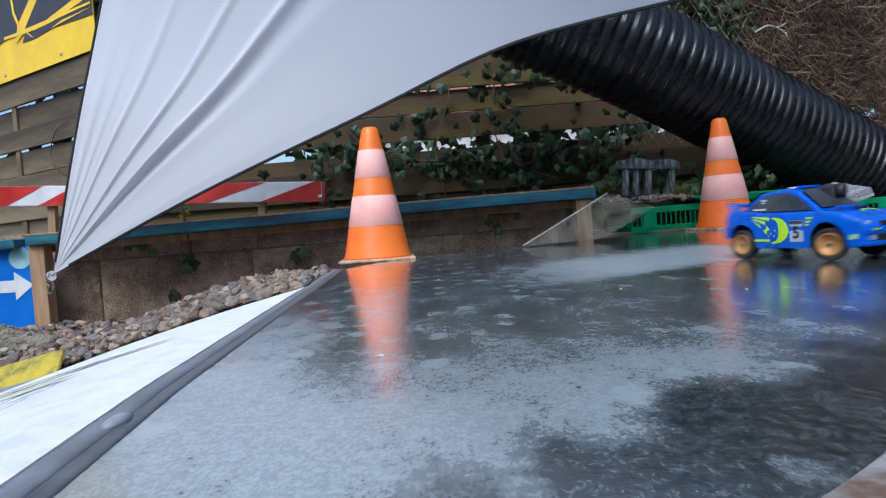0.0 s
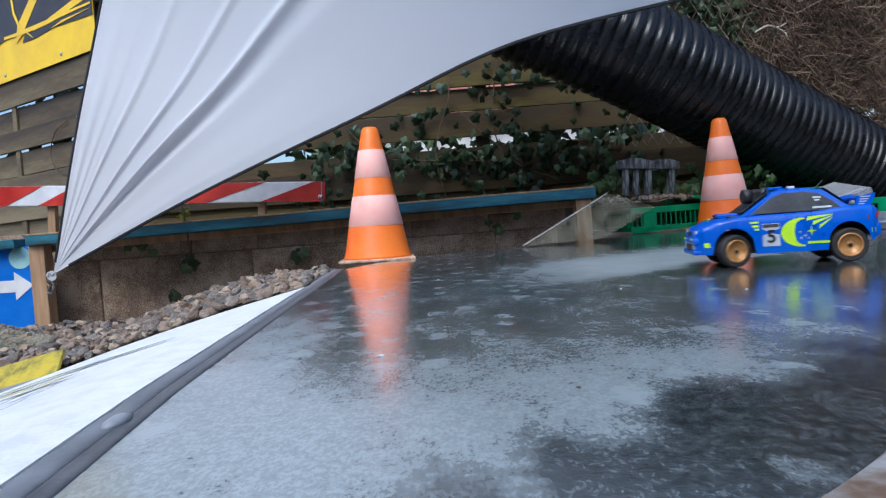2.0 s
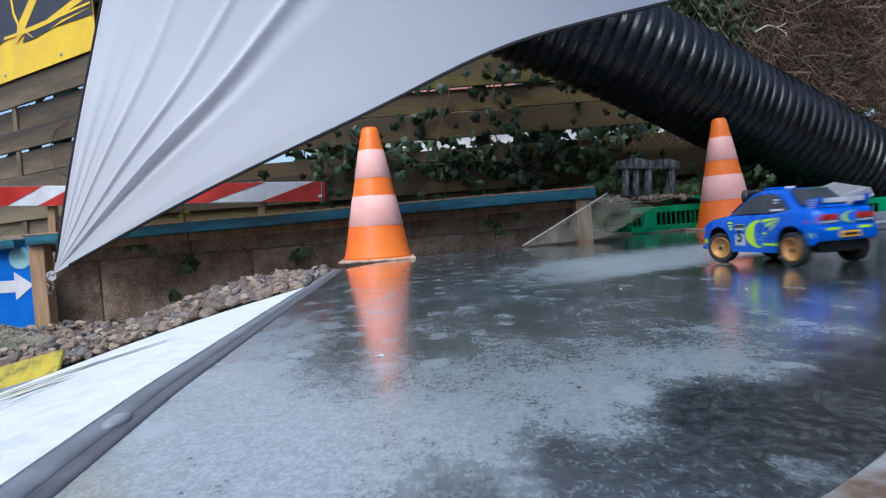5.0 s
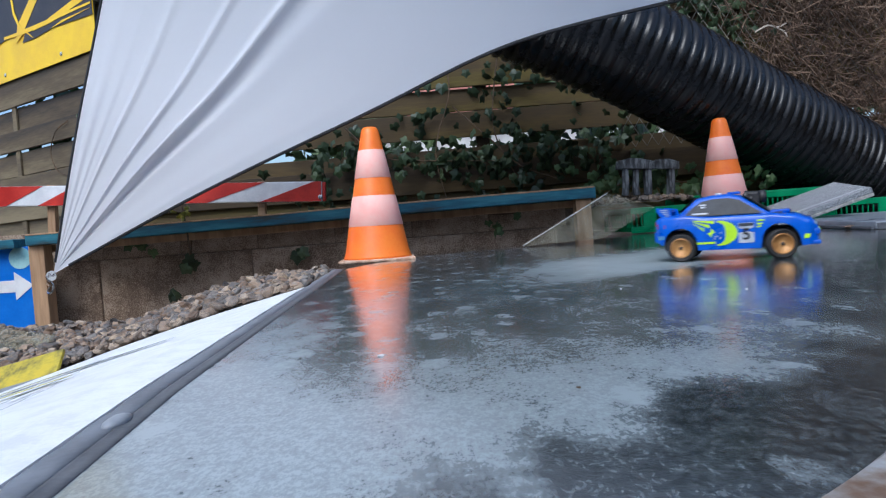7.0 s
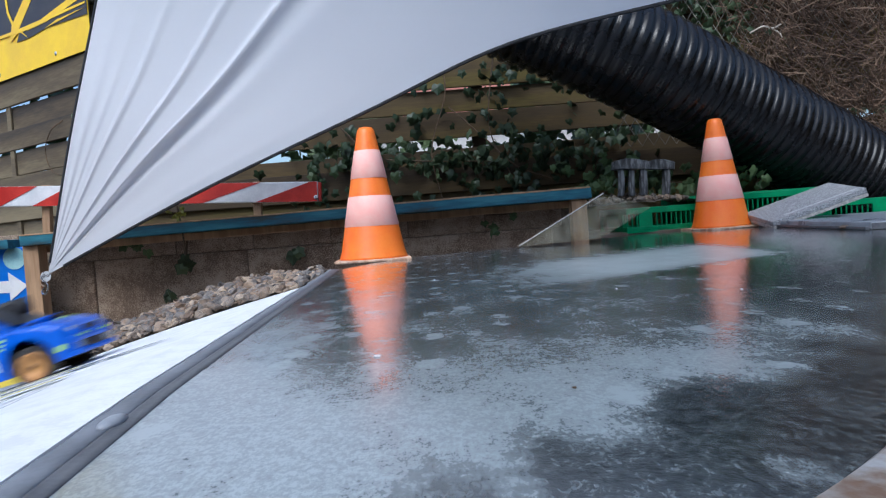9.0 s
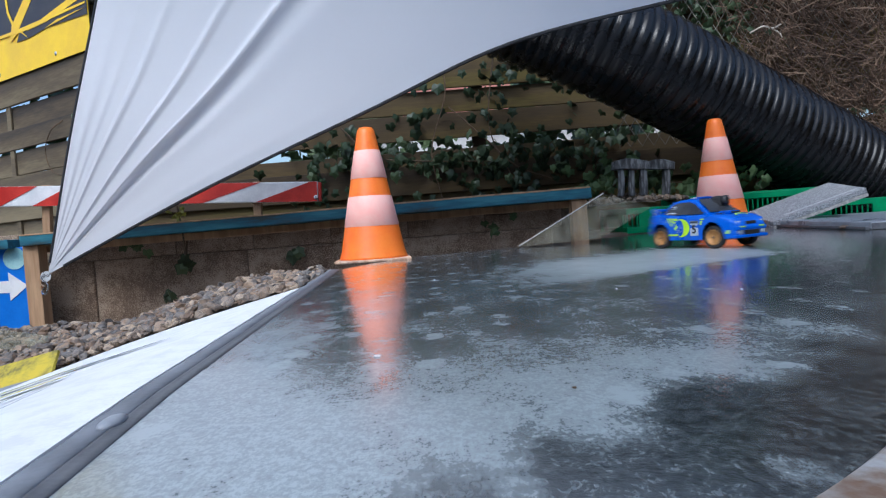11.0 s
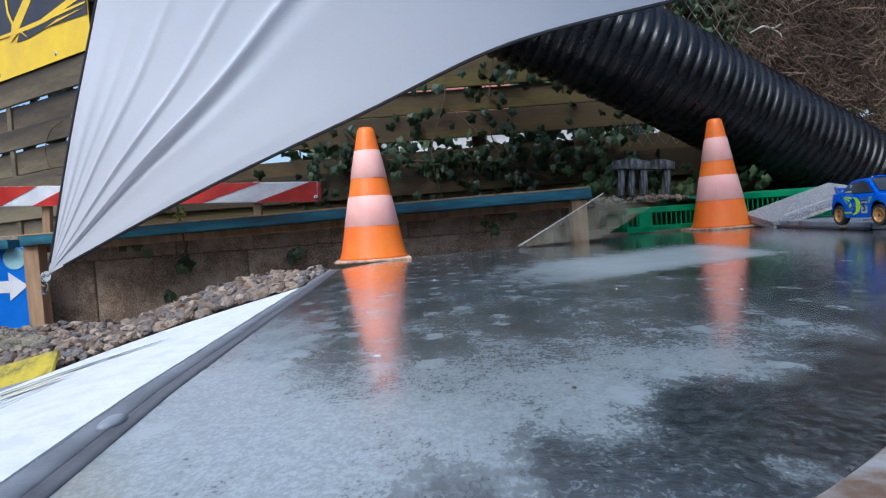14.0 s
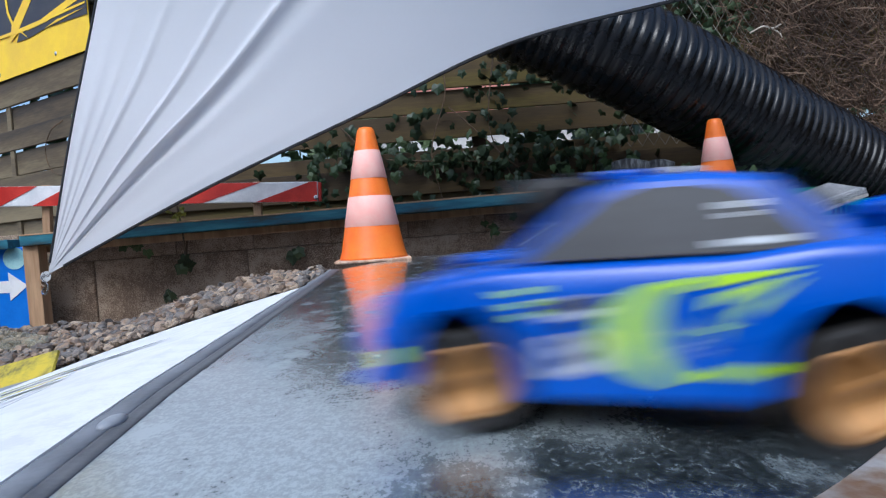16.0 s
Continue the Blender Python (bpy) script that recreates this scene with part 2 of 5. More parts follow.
PIPE = material("black_plastic_pipe", [(0.006, 0.006, 0.0065), (0.014, 0.014, 0.015)], 6, (0.20, 0.33), bump=0.1, spec=0.35)
ORANGE = material("orange_pvc", [(0.96, 0.17, 0.012), (1.0, 0.24, 0.02)], 8, (0.32, 0.5), bump=0.08)
BAND = material("white_band", [(1.0, 0.47, 0.40), (1.0, 0.56, 0.48)], 18, (0.4, 0.6), bump=0.2)
BASE = material("worn_base_edge", [(0.45, 0.25, 0.15), (0.75, 0.55, 0.4)], 30, (0.5, 0.7))
CRATE = material("green_plastic", [(0.0, 0.17, 0.06), (0.005, 0.28, 0.10)], 12, (0.35, 0.55), bump=0.1)
GRANITE = material("granite", [(0.12, 0.12, 0.125), (0.34, 0.345, 0.35), (0.62, 0.63, 0.64)], 260, (0.4, 0.6), bump=0.3, bump_scale=500, fine=0.5)
GRANITE_EDGE = material("granite_edge", [(0.36, 0.34, 0.32), (0.60, 0.57, 0.53)], 120, (0.6, 0.8), bump=0.4)
PAVER = material("grey_slab", [(0.22, 0.24, 0.27), (0.34, 0.36, 0.39)], 9, (0.25, 0.45), bump=0.2)
SLATE = material("carved_stone", [(0.022, 0.024, 0.028), (0.065, 0.07, 0.075), (0.18, 0.19, 0.20)], 40, (0.7, 0.9), bump=0.8, stretch=(1, 1, 0.25))
PLEXI = clear("scratched_acrylic", (0.46, 0.43, 0.33), 0.3)
LEAF = material("ivy_leaf", [(0.018, 0.034, 0.016), (0.038, 0.066, 0.026), (0.09, 0.125, 0.055)], 6, (0.35, 0.55), bump=0.3, piece=0.6)
LEAF_PALE = material("pale_leaf", [(0.03, 0.06, 0.02), (0.07, 0.12, 0.04), (0.12, 0.17, 0.07)], 6, (0.45, 0.65), bump=0.3, piece=0.5)
LEAF_GOLD = material("yellowing_leaf", [(0.16, 0.17, 0.02), (0.30, 0.28, 0.03)], 6, (0.4, 0.6), bump=0.3, piece=0.5)
STEM = material("ivy_stem", [(0.06, 0.04, 0.025), (0.14, 0.09, 0.05)], 20, (0.7, 0.9))
TWIG = material("dry_twig", [(0.035, 0.02, 0.013), (0.11, 0.066, 0.042), (0.19, 0.125, 0.08), (0.36, 0.26, 0.18)], 3, (0.8, 0.95), bump=0.3, piece=0.5, island=True)
WIRE = material("galvanised_wire", [(0.12, 0.11, 0.09), (0.24, 0.22, 0.18)], 30, (0.5, 0.7), metal=0.0)
RENDER = material("house_render", [(0.55, 0.52, 0.50), (0.72, 0.70, 0.67)], 1.5, (0.8, 0.9))
TILE = material("roof_tile", [(0.25, 0.09, 0.06), (0.40, 0.16, 0.11)], 5, (0.7, 0.9))
PANE = material("house_window", [(0.05, 0.06, 0.07), (0.09, 0.10, 0.12)], 2, (0.1, 0.2), bump=0)
PAINT = material("blue_car_paint", [(0.005, 0.08, 0.48), (0.008, 0.11, 0.60)], 10, (0.24, 0.36), bump=0.05)
LIME = material("lime_decal", [(0.40, 0.68, 0.01), (0.50, 0.80, 0.02)], 12, (0.3, 0.45), bump=0.0)
GLASS_CAR = material("smoked_lexan", [(0.03, 0.033, 0.04), (0.06, 0.065, 0.075)], 12, (0.3, 0.45), bump=0.03, spec=0.2)
GOLD = material("bronze_rim", [(0.36, 0.17, 0.05), (0.52, 0.27, 0.09)], 30, (0.35, 0.5), metal=0.25, bump=0.1)
TYRE = material("tyre_rubber", [(0.012, 0.012, 0.012), (0.035, 0.032, 0.03)], 40, (0.6, 0.85), bump=0.4)
BLACK = material("black_plastic", [(0.010, 0.010, 0.011), (0.028, 0.028, 0.03)], 30, (0.35, 0.6), bump=0.1)
LAMP = material("headlight_decal", [(0.16, 0.20, 0.26), (0.38, 0.44, 0.50)], 60, (0.15, 0.3), bump=0.1)
TAIL = material("tail_light_decal", [(0.28, 0.012, 0.012), (0.42, 0.03, 0.02)], 50, (0.25, 0.4), bump=0.0)
PLATE = material("yellow_plate", [(0.62, 0.33, 0.02), (0.75, 0.42, 0.03)], 30, (0.4, 0.5), bump=0.0)
SILVER = material("silver_print", [(0.38, 0.42, 0.48), (0.52, 0.57, 0.62)], 20, (0.35, 0.5), bump=0.0)


# ---- builders ----
def part(name, bm, mat, parent=None, label="", smooth=False):
    me = bpy.data.meshes.new(name)
    bmesh.ops.recalc_face_normals(bm, faces=bm.faces)
    if smooth:
        for f in bm.faces:
            f.smooth = True
    bm.to_mesh(me)
    bm.free()
    for q in mat if isinstance(mat, (list, tuple)) else [mat]:
        me.materials.append(q)
    ob = new(name, me)
    ob.parent = parent
    return tagged(ob, label) if label else ob


ACROSS, DEEP = 1.58, 1.8  # metres for one unit of the garden's plan, across and away from the track


def site(x, y, z=0.0, rx=0, ry=0, rz=0):
    """A spot of the garden behind the track by its plan, at the garden's scale; the ground climbs away from the track."""
    return pose(ACROSS * x, DEEP * y, ACROSS * z - 0.166 + 0.0945 * y, rx, ry, rz) @ Matrix.Scale(ACROSS, 4)


def about(y):
    """The frame of what stands about y deep in the garden's plan."""
    return Matrix.Translation((0, (DEEP - ACROSS) * y, -0.166 + 0.0945 * y)) @ Matrix.Scale(ACROSS, 4)


def thing(name, label, category, at=None, group="", kind=""):
    ob = new(name)
    ob.empty_display_size = 0.05
    if at is not None:
        ob.matrix_basis = at
    return tagged(ob, label, category, group, kind)


def box(sx, sy, sz, at=(0, 0, 0), bevel=0.0, bm=None, turn=None):
    bm = bm or bmesh.new()
    m = Matrix.Translation(at) @ (turn or Matrix()) @ Matrix.Diagonal((sx, sy, sz, 1))
    vs = bmesh.ops.create_cube(bm, size=1, matrix=m)["verts"]
    if bevel:
        es = {e for v in vs for e in v.link_edges}
        bmesh.ops.bevel(bm, geom=list(es), offset=bevel, segments=2, affect="EDGES", profile=0.6)
    return bm


def lathe(profile, seg=32, bm=None, caps=True):
    """Turns (radius, height) pairs about z."""
    bm = bm or bmesh.new()
    rings = []
    for r, z in profile:
        rings.append([bm.verts.new((r * math.cos(2 * math.pi * i / seg), r * math.sin(2 * math.pi * i / seg), z)) for i in range(seg)])
    for p, q in zip(rings, rings[1:]):
        for i in range(seg):
            bm.faces.new((p[i], p[(i + 1) % seg], q[(i + 1) % seg], q[i]))
    if caps:
        bm.faces.new(rings[0][::-1])
        bm.faces.new(rings[-1])
    return bm


def prism(outline, depth, axis="z", at=(0, 0, 0), bm=None):
    """A flat outline of (u, v) made thick; the outline lies in x-y, x-z or y-z."""
    bm = bm or bmesh.new()
    put = {"z": lambda u, v, d: (u, v, d), "y": lambda u, v, d: (u, d, v), "x": lambda u, v, d: (d, u, v)}[axis]
    lo = [bm.verts.new(Vector(put(u, v, 0)) + Vector(at)) for u, v in outline]
    hi = [bm.verts.new(Vector(put(u, v, depth)) + Vector(at)) for u, v in outline]
    bm.faces.new(lo[::-1])
    bm.faces.new(hi)
    for i in range(len(lo)):
        j = (i + 1) % len(lo)
        bm.faces.new((lo[i], lo[j], hi[j], hi[i]))
    return bm


def tube(points, radius, seg=6, bm=None):
    """A round bar along points."""
    bm = bm or bmesh.new()
    rings = []
    pts = [Vector(p) for p in points]
    for i, p in enumerate(pts):
        d = (pts[min(i + 1, len(pts) - 1)] - pts[max(i - 1, 0)]).normalized()
        u = d.cross(Vector((0.13, 0.21, 0.97))).normalized()
        w = d.cross(u)
        r = radius(i / (len(pts) - 1)) if callable(radius) else radius
        rings.append([bm.verts.new(p + r * (math.cos(2 * math.pi * k / seg) * u + math.sin(2 * math.pi * k / seg) * w)) for k in range(seg)])
    for p, q in zip(rings, rings[1:]):
        for k in range(seg):
            bm.faces.new((p[k], p[(k + 1) % seg], q[(k + 1) % seg], q[k]))
    bm.faces.new(rings[0][::-1])
    bm.faces.new(rings[-1])
    return bm


def spline(ctrl, n):
    """n + 1 points of a smooth curve through the control points."""
    c = [Vector(p) for p in ctrl]
    c = [2 * c[0] - c[1]] + c + [2 * c[-1] - c[-2]]
    out = []
    for k in range(n + 1):
        s = k / n * (len(c) - 3)
        i = min(int(s), len(c) - 4)
        t = s - i
        p0, p1, p2, p3 = c[i:i + 4]
        out.append(0.5 * (2 * p1 + (p2 - p0) * t + (2 * p0 - 5 * p1 + 4 * p2 - p3) * t * t + (3 * p1 - p0 - 3 * p2 + p3) * t ** 3))
    return out


def joined(name, items, mat, parent):
    """One mesh of many copies: items are (mesh, matrix)."""
    verts, faces, cache = [], [], {}
    for me, m in items:
        if me.name not in cache:
            co = np.empty(len(me.vertices) * 3)
            me.vertices.foreach_get("co", co)
            cache[me.name] = co.reshape(-1, 3), [tuple(p.vertices) for p in me.polygons]
        co, fs = cache[me.name]
        a = np.array(m)
        first = len(verts)
        verts.extend(map(tuple, co @ a[:3, :3].T + a[:3, 3]))
        faces.extend(tuple(first + i for i in f) for f in fs)
    me = bpy.data.meshes.new(name)
    me.from_pydata(verts, [], faces)
    me.materials.append(mat)
    me.polygons.foreach_set("use_smooth", [False] * len(faces))
    ob = new(name, me)
    ob.parent = parent
    ob["kind"] = "stuff"
    return ob


def structure(ob, label, category):
    return tagged(ob, label, category, kind="structure")


# ---- ground, track and lane ----
def ground():
    bm = bmesh.new()
    n = 40
    vs = {}
    for i in range(n + 1):
        for j in range(n + 1):
            x, y = ((i / n * 2 - 1) ** 3) * 60, ((j / n * 2 - 1) ** 3) * 60 + 2
            vs[i, j] = bm.verts.new((x, y, -0.44 + 0.015 * noise.noise((x * 2, y * 2, 0))))
    for i in range(n):
        for j in range(n):
            bm.faces.new((vs[i, j], vs[i + 1, j], vs[i + 1, j + 1], vs[i, j + 1]))
    structure(part("ground", bm, EARTH, smooth=True), "dark bare garden earth below the track", "ground")


RIM_C, RIM_R = Vector((-0.53, 1.315)), 1.218


def rim_point(deg, r):
    return RIM_C.x + r * math.cos(radians(deg)), RIM_C.y + r * math.sin(radians(deg))


def edge_x(y):
    """The track's straight side towards the lane."""
    return -0.346 - (0.062 if y > 0.71 else 0.11) * (y - 0.71)


def track():
    near = [rim_point(a, RIM_R) for a in np.linspace(-88, -40, 24)]
    outline = [(edge_x(y) + 0.044, y) for y in (2.72, 1.8, 1.1, 0.71, 0.45, 0.2)] + [p for p in near if p[0] > -0.24] + [(1.2, 0.75), (3.6, 1.2), (3.7, 4.9), (2.47, 4.85), (1.77, 4.52), (0.95, 4.02), (0.43, 3.68), (-0.131, 3.43), (-0.36, 2.98)]
    top = structure(part("track_floor", prism(outline, 0.05, at=(0, 0, -0.05)), TRACK), "dark wet glossy track sheet with milky worn patches and painted-in reflections", "track")
    base = [(x * 0.985, 0.02 + y * 0.985) for x, y in outline]
    structure(part("track_base", prism(base, 0.40, at=(0, 0, -0.452)), STRIP_DARK), "dark raised base under the wet track", "platform")
    # edge strip: a rounded rubber lip and its darker seam
    def lip(profile, sway):
        bm, last = bmesh.new(), None
        for j in range(121):
            y = 0.1 + j / 120 * 2.68
            w = sway * noise.noise((y * 9, 1, 0)) + 0.5 * sway * noise.noise((y * 43, 5, 0))
            row = [bm.verts.new((edge_x(y) + dx + (w if k < 3 else 0), y, z)) for k, (dx, z) in enumerate(profile)]
            if last:
                for k in range(len(profile) - 1):
                    bm.faces.new((last[k], last[k + 1], row[k + 1], row[k]))
            last = row
        return bm
    part("edge_strip", lip(((-0.001, -0.05), (0.0, -0.001), (0.003, 0.0016), (0.012, 0.0024), (0.030, 0.003), (0.031, -0.05)), 0.007), STRIP, top, "grey taped edge strip with a ragged side", smooth=True)
    part("seam", lip(((0.0315, -0.05), (0.032, 0.003), (0.034, 0.0022), (0.040, 0.0018), (0.0475, 0.0012), (0.048, -0.05)), 0.0), STRIP_DARK, top, "dark seam beside the strip", smooth=True)
    bubble = bmesh.new()
    bmesh.ops.create_icosphere(bubble, subdivisions=2, radius=1, matrix=Matrix.Translation((-0.306, 0.59, 0.003)) @ Matrix.Diagonal((0.010, 0.022, 0.006, 1)))
    part("tape_bubble", bubble, PAVER, top, "pale bubble in the tape", smooth=True)
    # rusty outer rim beside the camera
    bm = bmesh.new()
    prof = ((0.0, -0.3), (0.0, 0.008), (0.006, 0.014), (0.055, 0.012), (0.064, 0.004), (0.066, -0.3))
    last = None
    for a in np.linspace(-86, -30, 40):
        row = [bm.verts.new((*rim_point(a, RIM_R + d), z)) for d, z in prof]
        if last:
            for k in range(len(prof) - 1):
                bm.faces.new((last[k], last[k + 1], row[k + 1], row[k]))
        last = row
    structure(part("track_rim", bm, RIM), "worn grey and rusty curved track rim", "rim")


def lane_z(x):
    d = min(0.0, x + 0.425)
    return 0.203 * d - 0.072 * d * d - 0.001


def lane_edge(x):
    """The far edge of the sloping lane."""
    s = min(1.0, max(0.0, (-0.40 - x) / 0.35))
    return 2.03 - 0.06 * math.sin(s * math.pi / 2)


def lane():
    bm = bmesh.new()
    n, k = 30, 12
    grid = []
    for i in range(n + 1):
        far = lane_edge(-0.36 - i / n * 1.8)
        row = []
        for j in range(k + 1):
            y = 0.1 + (far - 0.1) * j / k
            x = edge_x(y) - 0.006 - i / n * 1.8
            row.append(bm.verts.new((x, y, lane_z(x) + 0.001 * noise.noise((x * 9, y * 9, 3)))))
        grid.append(row)
    for p, q in zip(grid, grid[1:]):
        for j in range(k):
            bm.faces.new((p[j], p[j + 1], q[j + 1], q[j]))
    low = bmesh.ops.extrude_face_region(bm, geom=bm.faces[:])
    for v in low["geom"]:
        if isinstance(v, bmesh.types.BMVert):
            v.co.z -= 0.012
    ob = structure(part("lane", bm, LANE), "white painted board ramp leading up to the track", "ramp")
    # long scuffed paint streaks on the boards
    streaks = ((-0.532, 1.268, -0.694, 1.180, 0.024, "ink"), (-0.634, 1.260, -0.797, 1.146, 0.014, "ink"), (-0.604, 1.092, -0.603, 0.865, 0.0025, "ink"),
               (-0.602, 1.035, -0.690, 0.975, 0.022, "yellow"), (-0.562, 0.939, -0.540, 0.774, 0.001, "ink"), (-0.688, 1.236, -0.790, 1.120, 0.018, "yellow"))
    for k, (x0, y0, x1, y1, w, shade) in enumerate(streaks):
        bm = bmesh.new()
        last = None
        for i in range(41):
            s = i / 40
            x = x0 + (x1 - x0) * s + 0.004 * noise.noise((s * 6, k * 3, 1))
            y = y0 + (y1 - y0) * s
            h = w * min(1.0, s * 2.5 + 0.08) * (1.1 + 3.0 * abs(noise.noise((s * 16, k, 0))))
            lift = 0.003 + 0.0004 * (k % 4)
            row = [bm.verts.new((x - h, y, lane_z(x - h) + lift)), bm.verts.new((x + h, y, lane_z(x + h) + lift))]
            if last:
                bm.faces.new((last[0], last[1], row[1], row[0]))
            last = row
        part("paint_streak", bm, INK_SKID if shade == "ink" else YELLOW_SKID, ob, "dark scuff streak" if shade == "ink" else "yellow scuff streak")


# ---- gravel ----
def pebble_mesh(seed):
    bm = bmesh.new()
    bmesh.ops.create_icosphere(bm, subdivisions=2, radius=1)
    rnd = random.Random(seed)
    sx, sy, sz = rnd.uniform(0.9, 1.4), rnd.uniform(0.7, 1.0), rnd.uniform(0.5, 0.8)
    for v in bm.verts:
        k = 1 + 0.45 * noise.noise(v.co * 1.2 + Vector((seed * 7, 0, 0))) + 0.22 * noise.noise(v.co * 2.6 + Vector((0, seed * 5, 0)))
        v.co = Vector((v.co.x * sx, v.co.y * sy, v.co.z * sz)) * k
    me = bpy.data.meshes.new("pebble")
    bm.to_mesh(me)
    bm.free()
    me.materials.append(STONE)
    return me


PEBBLES = [pebble_mesh(i) for i in range(9)]


def bank_z(x, y):
    """The gravel bank: it follows the lane's far edge and falls towards the block wall."""
    d = y - lane_edge(x)
    return max(-0.43, min(-0.012, max(lane_z(x), -0.225) + 0.008 + 0.09 * max(0.0, min(0.75, d)) - max(0, d - 0.75) * 0.4))


def gravel():
    bm = bmesh.new()
    n, k = 46, 16
    grid = []
    for i in range(n + 1):
        x = 1.2 - i / n * 4.2
        e = lane_edge(x)
        grid.append([bm.verts.new((x, e + 0.004 + j / k * 2.4, min(bank_z(x, e + 0.004 + j / k * 2.4), -0.2 if x > -0.36 else 1) - 0.014)) for j in range(k + 1)])
    for p, q in zip(grid, grid[1:]):
        for j in range(k):
            bm.faces.new((p[j], p[j + 1], q[j + 1], q[j]))
    bank = structure(part("gravel_bank", bm, EARTH, smooth=True), "bank of mixed brown and grey pebbles beside the lane", "gravel")
    rnd = random.Random(5)
    rows = []
    for i in range(5200):
        x = rnd.uniform(-2.7, -0.40)
        d = rnd.uniform(0.0, 1.0) ** 1.4 * 1.15
        y = lane_edge(x) + 0.016 + d
        if x > edge_x(y) - 0.02:
            continue
        rows.append((x, y, rnd.choice((0.009, 0.012, 0.015, 0.020)) * rnd.uniform(0.8, 1.25)))
    rows.sort(key=lambda p: p[1] - lane_edge(p[0]))

    def at(x, y, r):
        return Matrix.LocRotScale((x, y, bank_z(x, y) + r * rnd.uniform(0.0, 0.7)), Euler([rnd.uniform(-0.6, 0.6), rnd.uniform(-0.6, 0.6), rnd.uniform(0, 6.3)]), (r, r, r))
    for x, y, r in rows[:290]:
        ob = new("pebble", rnd.choice(PEBBLES))
        ob.parent = bank
        ob.matrix_basis = at(x, y, r)
    joined("pebbles", [(rnd.choice(PEBBLES), at(x, y, r)) for x, y, r in rows[290:]], STONE, bank)


# ---- block wall and bench ----
def block_wall():
    wall = structure(part("wall_north", box(5.0, 0.35, 0.68, (-1.55, 4.602, -0.14)), MORTAR), "low wall of rough brown concrete blocks under the bench", "wall")
    rnd = random.Random(3)
    shared = []
    for k, (length, tall) in enumerate(((1.022, 0.50), (1.022, 0.50), (0.516, 0.21), (0.516, 0.21))):
        bm = box(length, 0.09, tall, bevel=0.008)
        for v in bm.verts:
            v.co += 0.003 * Vector((noise.noise(v.co * 9 + Vector((k, 0, 0))), noise.noise(v.co * 9 + Vector((0, k, 0))), noise.noise(v.co * 9)))
        me = bpy.data.meshes.new("block")
        bm.to_mesh(me)
        bm.free()
        me.materials.append(BLOCK)
        shared.append(me)
    for row, (first, step, z) in enumerate(((-3.86, 1.03, -0.168), (-4.1, 0.52, 0.192))):
        for col in range(10):
            x = first + col * step
            if x < 0.6:
                ob = new("block", shared[2 * row + col % 2])
                ob.parent = wall
                ob.matrix_basis = pose(x, 4.46 + rnd.uniform(-0.004, 0.004), z, 0, 0, rnd.uniform(-0.3, 0.3))


def plank_mesh(sx, sy, sz, seed, bevel=0.004, cuts=10):
    """A sawn board along x with wavering edges."""
    bm = box(sx, sy, sz, bevel=bevel)
    es = [e for e in bm.edges if abs(e.verts[0].co.x - e.verts[1].co.x) > sx * 0.5]
    bmesh.ops.subdivide_edges(bm, edges=es, cuts=cuts)
    for v in bm.verts:
        v.co.z += 0.0035 * noise.noise((v.co.x * 2.2 + seed * 11, v.co.z * 3, seed))
        v.co.y += 0.003 * noise.noise((v.co.x * 2.7 + seed * 17, v.co.y * 3, seed + 4))
    return bm


def bench():
    b = thing("bench", "long low bench with a flaking blue plank on raw timber posts", "bench", site(0, 2.33))
    p = part("seat_plank", plank_mesh(2.27, 0.16, 0.044, 1), BLUE_WOOD, b)
    p.matrix_basis = pose(-0.515, 0.03, 0.136, 0, -0.72, 0)
    e = part("worn_edge", plank_mesh(2.26, 0.006, 0.006, 8, 0.001), RAW_WOOD, b, "bare worn edge")
    e.matrix_basis = pose(-0.515, -0.049, 0.157, 0, -0.72, 0)
    q = part("front_rail", plank_mesh(2.2, 0.03, 0.03, 2), RAW_WOOD, b, "unpainted rail under the plank")
    q.matrix_basis = pose(-0.515, 0.06, 0.098, 0, -0.72, 0)
    for x, top, low in ((-1.622, 0.102, -0.335), (0.572, 0.13, -0.335)):
        h = top - low
        part("post", box(0.062, 0.06, h, (x, 0.0, low + h / 2), 0.004), RAW_WOOD, b)
    # the next, lower plank
    c = thing("bench", "lower end of a second blue painted bench plank", "bench", site(-2.25, 2.36))
    part("seat_plank", plank_mesh(1.1, 0.15, 0.036, 5), BLUE_WOOD, c).matrix_basis = pose(0, 0, 0.098, 0, -1.5, 0)
    part("post", box(0.06, 0.06, 0.42, (-0.45, 0.02, -0.125), 0.004), RAW_WOOD, c)


def sky_block_walls():
    """Plain board walls added out of view, behind the camera and beside the track, to block low sky light."""
    # invented walls: they keep the low sky's gleam off the drain pipe
    for name, w, x, y, turn in (("wall_south", 12.0, 0.5, -3.6, 0), ("wall_east", 9.0, 6.2, 1.0, 90), ("wall_west", 7.0, -5.2, -0.2, 90)):
        bm = box(w, 0.06, 2.5, bevel=0.01)
        ob = structure(part(name, bm, FENCE), "plain dark wooden wall added out of view to block low sky light", "wall")
        ob.matrix_basis = pose(x, y, 0.8, 0, 0, turn)


